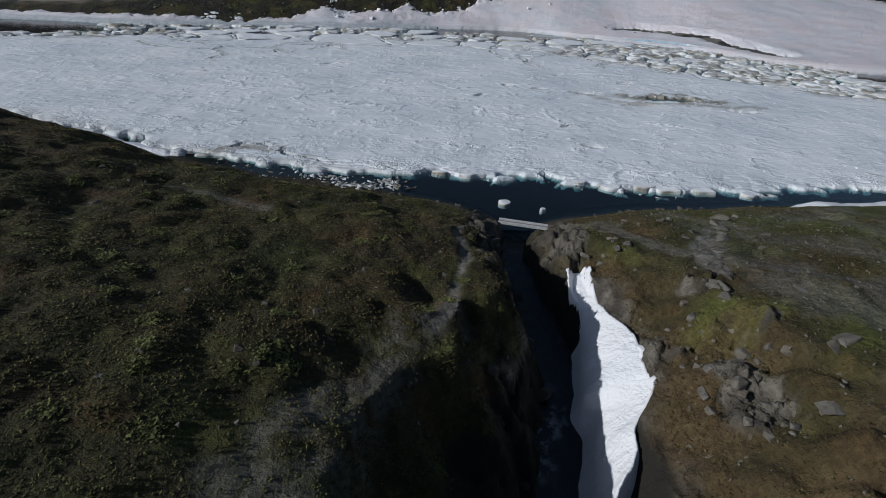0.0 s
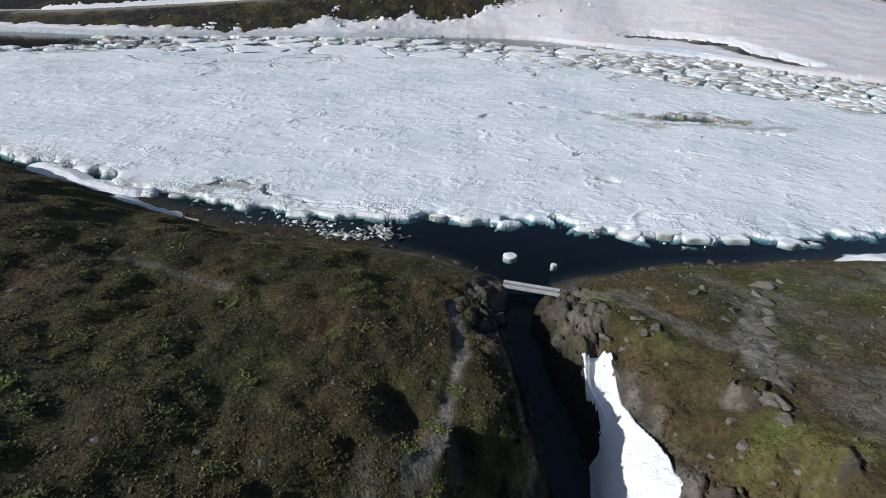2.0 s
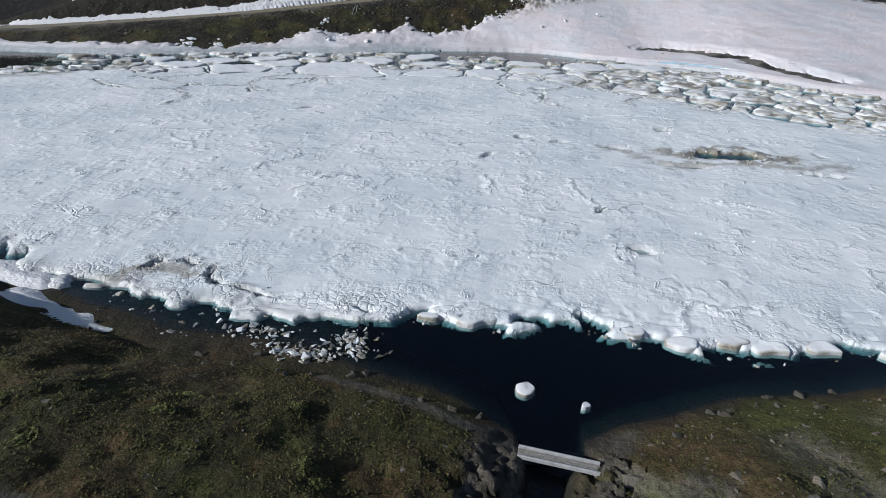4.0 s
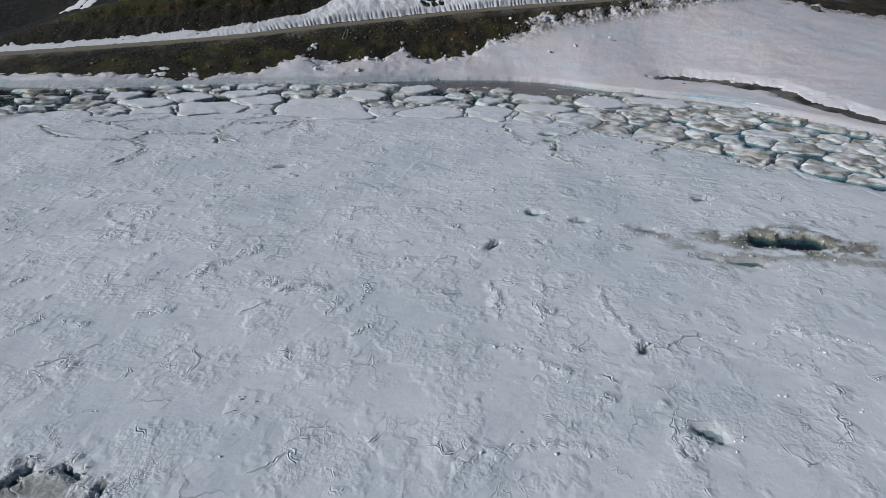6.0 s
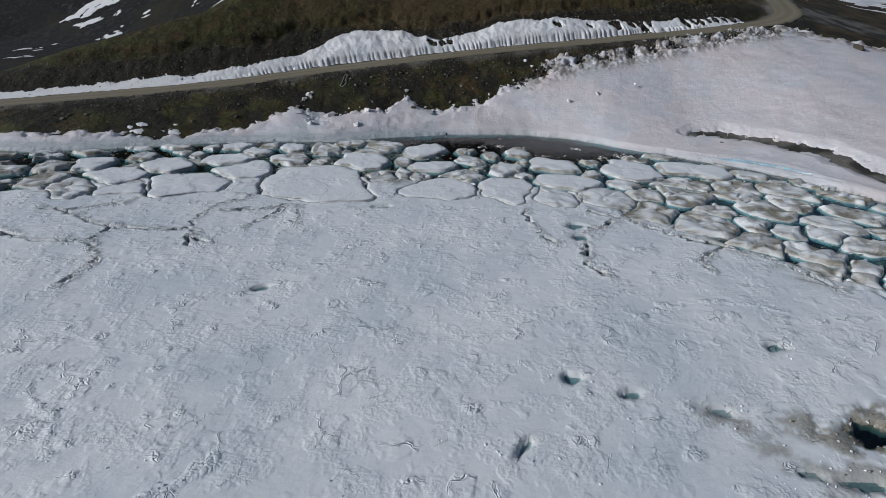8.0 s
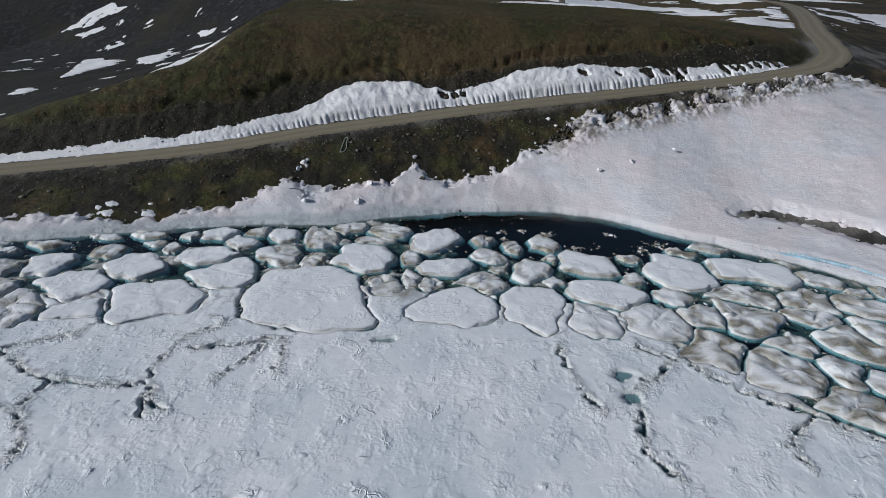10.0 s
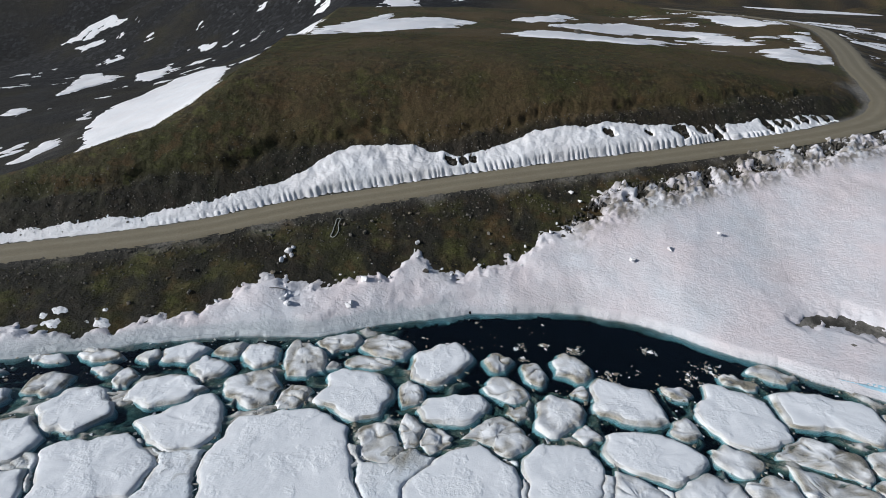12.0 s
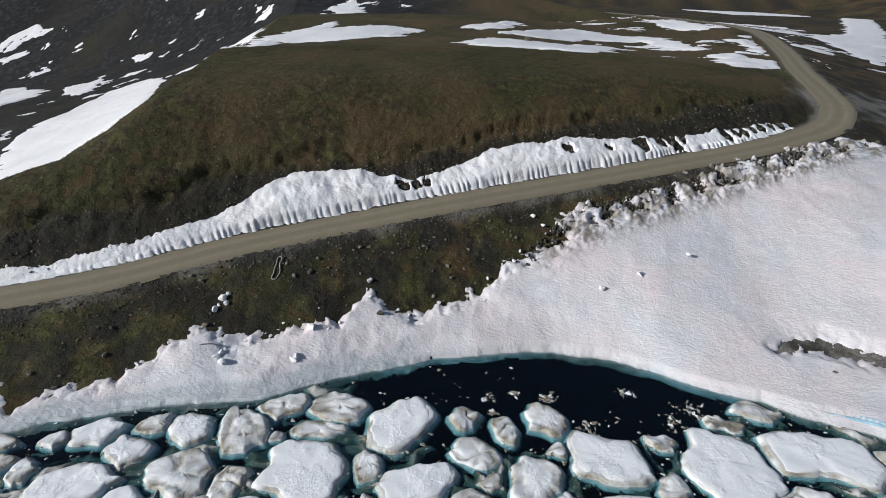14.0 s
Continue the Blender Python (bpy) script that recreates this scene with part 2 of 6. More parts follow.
def road_material():
    m, nd, ln, bs = shader("gravel_road")
    across = attribute(nd, "across")
    mid = noise_node(nd, ln, 1.6, 5, 0.65).outputs[0]
    fine = noise_node(nd, ln, 0.12, 5, 0.7).outputs[0]
    tracks = ramp(nd, ln, across, [(0.0, grey(0.15)), (0.2, grey(0.55)), (0.3, grey(1)), (0.42, grey(0.35)), (0.5, grey(0.2)), (0.58, grey(0.35)), (0.7, grey(1)), (0.8, grey(0.55)), (1.0, grey(0.15))])
    c = mixed(nd, ln, tracks, (0.118, 0.102, 0.064), (0.195, 0.170, 0.116))
    c = mixed(nd, ln, ramp(nd, ln, mid, [(0.35, grey(0.5)), (0.65, grey(0))]), c, (0.13, 0.103, 0.06))
    c = mixed(nd, ln, ramp(nd, ln, fine, [(0.45, grey(0)), (0.75, grey(0.6))]), c, (0.27, 0.235, 0.17))
    ln.new(c, bs.inputs["Base Color"])
    bs.inputs["Roughness"].default_value = 0.9
    bumped(nd, ln, bs, fine, 0.03, 0.9)
    return m


def plain_material(name, colour, rough=0.6, metal=0.0, vary=0.25, size=0.2):
    m, nd, ln, bs = shader(name)
    n = noise_node(nd, ln, size, 5, 0.65).outputs[0]
    c = ramp(nd, ln, n, [(0.3, tuple(v * (1 - vary) for v in colour)), (0.7, tuple(min(1, v * (1 + vary)) for v in colour))])
    ln.new(c, bs.inputs["Base Color"])
    bs.inputs["Roughness"].default_value, bs.inputs["Metallic"].default_value = rough, metal
    bumped(nd, ln, bs, n, 0.02, 0.5)
    return m


def leaf_material(name, dull):
    m, nd, ln, bs = shader(name)
    island = nd.new("ShaderNodeNewGeometry").outputs["Random Per Island"]
    tone = attribute(nd, "tone")
    a = ramp(nd, ln, island, [(0.0, (0.022, 0.018, 0.009)), (0.35, (0.055, 0.044, 0.016)), (0.7, (0.095, 0.068, 0.027)), (1.0, (0.15, 0.115, 0.05))])
    b = ramp(nd, ln, island, [(0.0, (0.018, 0.021, 0.007)), (0.5, (0.055, 0.062, 0.016)), (1.0, (0.125, 0.125, 0.036))])
    c = mixed(nd, ln, tone, a, b)
    if dull < 1:
        c = mixed(nd, ln, 1.0, c, grey(dull), "MULTIPLY")
    ln.new(c, bs.inputs["Base Color"])
    bs.inputs["Roughness"].default_value = 0.8
    bs.inputs["Specular IOR Level"].default_value = 0.2
    return m


def stream_material():
    m, nd, ln, bs = shader("stream_water")
    flow = noise_node(nd, ln, 0.5, 5, 0.65).outputs[0]
    foam = attribute(nd, "foam")
    add = nd.new("ShaderNodeMath")
    add.operation = "MULTIPLY"
    ln.new(ramp(nd, ln, flow, [(0.48, grey(0)), (0.62, grey(1))]), add.inputs[0])
    ln.new(foam, add.inputs[1])
    ln.new(mixed(nd, ln, add.outputs[0], (0.004, 0.006, 0.007), (0.6, 0.63, 0.66)), bs.inputs["Base Color"])
    bs.inputs["Roughness"].default_value = 0.12
    bumped(nd, ln, bs, flow, 0.12, 0.7)
    return m


TUNDRA = tundra_material()
HEATH = leaf_material("heath_leaves", 1.0)
MOSS = plain_material("moss", (0.11, 0.115, 0.03), 0.9, 0, 0.4, 0.1)
STREAM = stream_material()
SNOW = snow_material("old_snow", pink=0.8, dirty=0.25, cup=0.4)
FRESH = snow_material("clean_snow", pink=0.1, dirty=0.2, cup=0.5)
ICE = ice_material("lake_ice")
FLOE_ICE = ice_material("floe_ice", 0.12)
FLOE_SNOW = ice_material("floe_snow", 0.06)
WATER = water_material("lake_water", (0.68, 0.76, 0.76))
DEEP = water_material("deep_water", (0.75, 0.86, 0.88), gloss=False)
WATER_BODY = plain_material("water_body", (0.30, 0.44, 0.48), 1.0, 0, 0.15, 3.0)
MELT_POOL = plain_material("blue_melt_pool", (0.30, 0.47, 0.56), 0.3, 0, 0.3, 0.8)
ROCK = rock_material("grey_rock")
DARK_ROCK = rock_material("dark_rock", 0.45)
ROAD_GRAVEL = road_material()


# ---- builders ----
def mesh_object(name, verts, faces, material, parent=None, label="", smooth_faces=True, attrs=None):
    me = bpy.data.meshes.new(name)
    verts, faces = np.asarray(verts, np.float32), np.asarray(faces, np.int32)
    me.vertices.add(len(verts))
    me.vertices.foreach_set("co", verts.ravel())
    n = faces.shape[1]
    me.loops.add(faces.size)
    me.loops.foreach_set("vertex_index", faces.ravel())
    me.polygons.add(len(faces))
    me.polygons.foreach_set("loop_start", np.arange(0, faces.size, n, dtype=np.int32))
    me.polygons.foreach_set("use_smooth", np.full(len(faces), smooth_faces))
    me.update(calc_edges=True)
    for key, values in (attrs or {}).items():
        a = me.attributes.new(key, "FLOAT", "POINT")
        a.data.foreach_set("value", np.asarray(values, np.float32))
    me.materials.append(material)
    ob = new(name, me)
    if parent is not None:
        ob.parent = parent
    return tagged(ob, label) if label else ob


def part(name, bm, material, parent=None, label=""):
    me = bpy.data.meshes.new(name)
    bm.to_mesh(me)
    bm.free()
    me.materials.append(material)
    ob = new(name, me)
    if parent is not None:
        ob.parent = parent
    return tagged(ob, label) if label else ob


def lattice(x, y, z, keep=None):
    """Vertices and quads of a grid of points; keep: which points the surface covers."""
    rows, cols = x.shape
    k = np.arange(rows * cols).reshape(rows, cols)
    faces = np.stack([k[:-1, :-1], k[:-1, 1:], k[1:, 1:], k[1:, :-1]], -1).reshape(-1, 4)
    verts = np.stack([x, y, z], -1).reshape(-1, 3)
    if keep is None:
        return verts, faces, np.arange(len(verts))
    faces = faces[keep.ravel()[faces].any(1)]
    used, index = np.unique(faces, return_inverse=True)
    return verts[used], index.reshape(-1, 4), used


def steps(*spans):
    """Grid lines: (from, to, step) spans end to end."""
    out = [np.arange(a, b, s) for a, b, s in spans]
    return np.concatenate(out + [[spans[-1][1]]])


def grid(xs, ys):
    return np.meshgrid(xs, ys)
# ---- noise and plan helpers ----
def hash01(ix, iy, seed):
    h = (ix.astype(np.int64) * 374761393 + iy.astype(np.int64) * 668265263 + seed * 974634777) & 0xFFFFFFFF
    h = ((h ^ (h >> 13)) * 1274126177) & 0xFFFFFFFF
    return ((h ^ (h >> 16)) & 0xFFFFFF) / float(0xFFFFFF)


def value_noise(x, y, seed=0):
    """Smooth noise, -1 to 1."""
    x, y = np.asarray(x, float), np.asarray(y, float)
    ix, iy = np.floor(x), np.floor(y)
    fx, fy = x - ix, y - iy
    ux, uy = fx * fx * fx * (fx * (fx * 6 - 15) + 10), fy * fy * fy * (fy * (fy * 6 - 15) + 10)
    a, b = hash01(ix, iy, seed), hash01(ix + 1, iy, seed)
    c, d = hash01(ix, iy + 1, seed), hash01(ix + 1, iy + 1, seed)
    return 2 * ((a + (b - a) * ux) * (1 - uy) + (c + (d - c) * ux) * uy) - 1


def fbm(x, y, size, octaves=4, seed=0, gain=0.5):
    """Layered noise with features of that many metres."""
    x, y = np.asarray(x, float) / size, np.asarray(y, float) / size
    out, amp, total = 0.0, 1.0, 0.0
    for n in range(octaves):
        out, total = out + amp * value_noise(x, y, seed + 17 * n), total + amp
        x, y = 1.63 * x - 1.21 * y + 13.7, 1.21 * x + 1.63 * y - 7.3
        amp *= gain
    return out / total


def smooth(a, b, v):
    s = np.clip((np.asarray(v, float) - a) / (b - a), 0, 1)
    return s * s * (3 - 2 * s)


def along(x, xs, vs):
    """A smooth curve through knots."""
    xs, vs = np.asarray(xs, float), np.asarray(vs, float)
    m = np.gradient(vs, xs)
    x = np.asarray(x, float)
    k = np.clip(np.searchsorted(xs, x) - 1, 0, len(xs) - 2)
    h = xs[k + 1] - xs[k]
    s = np.clip((x - xs[k]) / h, 0, 1)
    s2, s3 = s * s, s * s * s
    return (2 * s3 - 3 * s2 + 1) * vs[k] + (s3 - 2 * s2 + s) * h * m[k] + (3 * s2 - 2 * s3) * vs[k + 1] + (s3 - s2) * h * m[k + 1]


def to_line(x, y, line):
    """Distance to a polyline of (x, y, ...), the side (left of its way is positive) and the values interpolated along it."""
    line = np.asarray(line, float)
    best, side, value = np.full(np.shape(x), 1e9), np.zeros(np.shape(x)), np.zeros(np.shape(x) + (line.shape[1] - 2,))
    for a, b in zip(line[:-1], line[1:]):
        dx, dy = b[0] - a[0], b[1] - a[1]
        s = np.clip(((x - a[0]) * dx + (y - a[1]) * dy) / (dx * dx + dy * dy), 0, 1)
        px, py = x - a[0] - s * dx, y - a[1] - s * dy
        d = np.hypot(px, py)
        near = d < best
        best = np.where(near, d, best)
        side = np.where(near, np.sign(dx * py - dy * px), side)
        value = np.where(near[..., None], a[2:] + s[..., None] * (b[2:] - a[2:]), value)
    return best, side, value


def blocks(x, y, size, seed):
    """Cracked rock: the random height of each block, and the distance to its nearest crack."""
    x, y = np.asarray(x, float) / size, np.asarray(y, float) / size
    ix, iy = np.floor(x), np.floor(y)
    f1, f2, pick = np.full(x.shape, 9.0), np.full(x.shape, 9.0), np.zeros(x.shape)
    for ox in (-1, 0, 1):
        for oy in (-1, 0, 1):
            cx, cy = ix + ox, iy + oy
            d = np.hypot(cx + hash01(cx, cy, seed) - x, cy + hash01(cx, cy, seed + 1) - y)
            near = d < f1
            f2 = np.where(near, f1, np.minimum(f2, d))
            pick = np.where(near, hash01(cx, cy, seed + 2), pick)
            f1 = np.where(near, d, f1)
    return pick, (f2 - f1) * size


# ---- the plan ----
# The lake's shores, as y over x.
FAR_X = [-400, -120, -75, -53, -42, -30, -15, -10, 0, 8, 14, 20, 27, 33, 40, 46, 55, 80, 140, 400]
FAR_Y = [95, 108, 106, 106, 109, 112, 114, 116, 118.3, 119.2, 118.8, 117, 113, 110.6, 107.5, 102.5, 92, 82, 70, 40]
NEAR_X = [-400, -120, -60, -37, -27, -20, -14, -7, -2, 2, 3.7, 6.3, 8, 11, 15, 20, 26, 40, 80, 200, 400]
NEAR_Y = [70, 62, 52, 43.5, 38.5, 35.5, 32.6, 31.1, 30.3, 28.6, 27.2, 26.9, 27.8, 28.9, 29.6, 30.4, 31.2, 33, 36, 40, 40]
# The gravel road: x, y, z of its middle.
ROAD = [(-150, 112, 1.0), (-100, 114, 1.6), (-75, 117, 2.4), (-56, 121.3, 3.6), (-45.7, 123.5, 4.35), (-35.3, 126.3, 5.2), (-24.3, 130.9, 6.3),
        (-11.5, 134.7, 7.5), (2.5, 138.3, 8.9), (18.2, 142.1, 10.15), (36, 147, 11.45), (55.2, 152.9, 12.9), (66.5, 159, 13.8),
        (74, 168, 14.8), (79, 180, 15.8), (85, 195, 16.6), (95, 215, 17.1), (108, 243, 17.6), (118, 268, 18.0), (122, 290, 18.2), (116, 312, 18.4), (100, 338, 18.6), (70, 375, 18.7), (40, 420, 19)]
# The outlet gorge: x, y, floor, half width of its floor.
GORGE = [(5.1, 32, -1.5, 1.8), (5.0, 28, -1.1, 0.9), (4.6, 26, -1.0, 0.45), (4.15, 24.6, -1.2, 0.4), (4.6, 22, -1.6, 0.55), (5.3, 19.5, -2.2, 0.6), (5.7, 16.5, -2.8, 0.6), (5.2, 13, -3.5, 0.7), (4.6, 9, -4.5, 0.9), (4.0, 0, -7.0, 1.4), (6, -30, -12, 3)]


def far_land(x, y):
    shore = along(x, FAR_X, FAR_Y) + 0.5 * fbm(x, y, 6, 3, 5)
    d, side, zr = to_line(x, y, ROAD)
    zr = zr[..., 0]
    # The knoll, its flank to the valley, the plateau behind and the mountain.
    left = np.maximum(0, -(x + 38.5 + 0.12 * (y - 160)) - 1.2 * np.maximum(0, 141 - y))
    knoll = 21.2 - 4.0 * smooth(20, 75, x) - 2.4 * smooth(185, 230, y) * smooth(90, 40, x) + 2.6 * smooth(90, 125, x) - 1.2 * smooth(-18, -44, x) - 60 * (1 - np.exp(-left / 95)) - 0.0022 * np.minimum(left, 25) ** 2
    knoll += 0.9 * fbm(x, y, 22, 4, 11) + 2.2 * fbm(x, y, 90, 3, 12) * smooth(190, 300, y)
    knoll += 0.5 * np.logaddexp(0, (y + 0.25 * x - 395) / 12) * 12 * smooth(60, -120, x) + 0.22 * np.maximum(0, y - 330) * smooth(-50, 60, x)
    knoll += 0.35 * np.maximum(0, x - 130 - 0.1 * (y - 200)) * smooth(160, 230, y)
    gap = np.maximum(0, d - 2.7)
    cut = zr + 0.3 * np.minimum(gap, 1) + 0.84 * np.maximum(gap - 0.6, 0) + 0.4 * fbm(x, y, 4, 3, 21) * np.clip(gap / 5, 0, 1)
    brow = d - 2.0 * np.exp(-(((x + 14) / 6) ** 2)) - 0.9 * np.exp(-(((x - 15) / 11) ** 2)) + 1.5 * fbm(x, y, 7, 4, 22) + 0.5 * fbm(x, y, 1.3, 3, 23)
    cut += 0.8 * smooth(9.0, 9.7, brow) - 0.5 * smooth(7.2, 8.8, brow) + 0.35 * fbm(x, y, 1.6, 4, 24) * smooth(3.5, 5, d) * smooth(9.6, 8.8, brow)
    soft = 2.0
    inland = -soft * np.logaddexp(-knoll / soft, -cut / soft)
    inland = np.where(knoll < zr, np.minimum(zr, knoll + (zr - knoll) * np.exp(-gap / 6)), np.maximum(inland, np.minimum(knoll, zr)))
    reach = y - shore
    ratio = np.clip(reach / np.maximum(reach + gap, 0.01), 0, 1)
    bank = zr * ratio ** (1.1 + 0.7 * smooth(20, 42, x)) + (0.35 - 0.22 * smooth(8, 20, x)) * fbm(x, y, 4, 4, 31) * np.clip(gap / 3, 0, 1) * np.clip(reach / 4, 0, 1)
    shallow = smooth(-6, -16, x) * smooth(-62, -54, x)
    outside = np.where(reach > 0, bank, np.maximum(-4.5, (1.3 - 1.18 * shallow * smooth(-11, -7, reach)) * reach - 0.27 - 0.1 * shallow * fbm(x, y, 2, 3, 32)))
    z = np.where(side > 0, inland, outside)
    return np.where(d < 2.7, zr - 0.03, z)


# The drift in the gorge: its west and east edges over y.
DRIFT_Y = [7, 9, 10.2, 11.4, 12.6, 13.2, 14.2, 14.9, 15.6, 16.9, 18, 19.05, 20.3, 21.75, 22.6]
DRIFT_WEST = [4.4, 5.0, 5.4, 5.7, 5.9, 6.1, 6.3, 5.95, 6.1, 6.27, 6.5, 6.67, 6.4, 6.5, 6.6]
DRIFT_EAST = [4.6, 5.2, 5.78, 6.7, 7.1, 7.63, 8.07, 8.0, 8.1, 8.1, 7.65, 7.42, 7.4, 7.4, 7.3]
PATHS = [
    [(3.2, 27.6), (2.2, 25.6), (1.1, 22.9), (1.42, 21.3), (1.45, 19.4), (1.12, 18.0), (0.93, 16.9), (0.72, 15.2), (0.16, 14.1)],
    [(-12.4, 23.1), (-10.9, 22.8), (-9.2, 22.4), (-7.6, 21.7)],
    [(-3.8, 30.2), (-1.1, 29.2), (1.3, 28.1), (3.4, 27.2)],
    [(6.6, 26.4), (8, 24.6), (9.8, 22.0), (11, 20.0), (12.6, 18.6), (15, 17.2), (19, 15.5)],
]


def near_land(x, y):
    shore = along(x, NEAR_X, NEAR_Y) + 0.35 * fbm(x, y, 3.5, 3, 41)
    reach = shore - y
    top = np.clip(3.0 - 0.18 * np.minimum(x, 4), 0, 8.0) + 1.7 * smooth(5, 12, x)
    land = top * (1 - np.exp(-np.maximum(reach, 0) / 9)) + 0.12 * np.minimum(np.maximum(reach, 0), 1)
    land += np.clip(reach / 4, 0, 1) * (0.55 * fbm(x, y, 9, 3, 51) + 0.3 * fbm(x, y, 2.4, 3, 52) + 0.15 * fbm(x, y, 0.8, 3, 53))
    land += 0.05 * np.maximum(0, -10 - y)
    z = np.where(reach > 0, land, np.maximum(-4.5, (0.3 - 0.2 * smooth(0, -5, x) * smooth(-26, -20, x)) * reach))
    d, side, val = to_line(x, y, GORGE)
    floor, half = val[..., 0], val[..., 1]
    rough = 0.25 * fbm(x, y, 2.4, 4, 61)
    out = np.maximum(0, d - half + rough)
    # GORGE runs south: its left is the east wall.
    knee = np.maximum(0, (-0.1 - floor) / 2.4)
    rise = np.where(side > 0, 2.4 * np.minimum(out, knee) + 0.72 * np.maximum(0, out - knee), 2.4 * out)
    ledge = 0.14 * out * value_noise(x / 0.9 + 0.3 * y, y / 1.3, 63) * np.clip(out, 0, 1)
    wall = floor + rise + ledge + 0.2 * fbm(x, y, 1.0, 4, 64)
    z = z - 0.3 * np.exp(-(((x - 0.0) / 0.9) ** 2 + ((y - 16.2) / 0.8) ** 2)) - 0.3 * np.exp(-(((x + 1.4) / 1.2) ** 2 + ((y - 17.2) / 0.5) ** 2))
    # The trodden trail, sunk between turf edges.
    tread, _, _ = to_line(x, y, PATHS[0])
    z = z - 0.06 * smooth(0.3, 0.12, tread + 0.12 * fbm(x, y, 0.8, 2, 57)) + 0.03 * smooth(0.6, 0.35, tread) * smooth(0.2, 0.35, tread)
    # The west bank breaks off in a long shaded slope.
    far, lee, _ = to_line(x, y, [(3.3, 24), (3.1, 19.5), (2.75, 17.2), (1.9, 16.3), (1.1, 15.6), (0.9, 14.2), (0.65, 13.0), (-0.35, 12.7), (-1.0, 11.7), (-1.8, 10.0), (-2.1, 8.3), (-3.4, 4), (-5, -10)])
    fall = 1.1 * np.maximum(0, far + 0.7 * fbm(x, y, 1.4, 3, 62)) * smooth(22, 16.5, y) * (1 + 0.3 * value_noise(x / 1.1, y / 1.1, 62))
    z = np.where((lee > 0) & (side < 0) & (y < 24), np.maximum(z - fall, floor), z)
    z = np.minimum(z, wall)
    # The rock is hollowed under the drift.
    z = z - 0.9 * smooth(0.0, 0.5, x - along(y, DRIFT_Y, DRIFT_WEST)) * smooth(0.05, -0.35, x - along(y, DRIFT_Y, DRIFT_EAST)) * smooth(22.4, 21.6, y) * smooth(6.5, 8, y)
    # Fractured rock on the walls and in the outcrop.
    hard = np.clip(smooth(3.0, 1.8, d - half) + outcrop(x, y), 0, 1) * smooth(27.5, 25.5, y) * smooth(0.05, 0.4, out) * smooth(0.8, 1.15, np.hypot((x - 6.9) / 1.7, (y - 15.5) / 6.5))
    skew = 0.45 * x + 0.9 * y
    big, gap_big = blocks(x * 1.2 + 0.2 * fbm(x, y, 1, 2, 65), skew * 0.75, 0.95, 66)
    small, gap = blocks(x + 0.15 * fbm(x, y, 0.6, 2, 67), skew, 0.42, 69)
    return z + hard * (0.42 * (big - 0.5) + 0.34 * (small - 0.5) - 0.16 * smooth(0.07, 0.0, gap) - 0.3 * smooth(0.1, 0.0, gap_big))


def outcrop(x, y):
    """Where bare rock stands out of the east bank."""
    n = fbm(x, y, 1.6, 3, 68)
    best = np.zeros(np.shape(x))
    for cx, cy, a, b in ((10.0, 13.2, 0.8, 0.9), (10.6, 17.7, 0.6, 0.7), (9.3, 15.1, 1.2, 0.45), (9.9, 11.7, 0.9, 0.9), (7.2, 23.0, 0.5, 1.2), (11.2, 14.4, 0.6, 0.4)):
        best = np.maximum(best, smooth(1.25, 0.8, np.hypot((x - cx) / a, (y - cy) / b) + 0.45 * n))
    return best


def ground(x, y):
    x, y = np.asarray(x, float), np.asarray(y, float)
    return np.where(y < 68, near_land(x, y), far_land(x, y))
# ---- ground ----


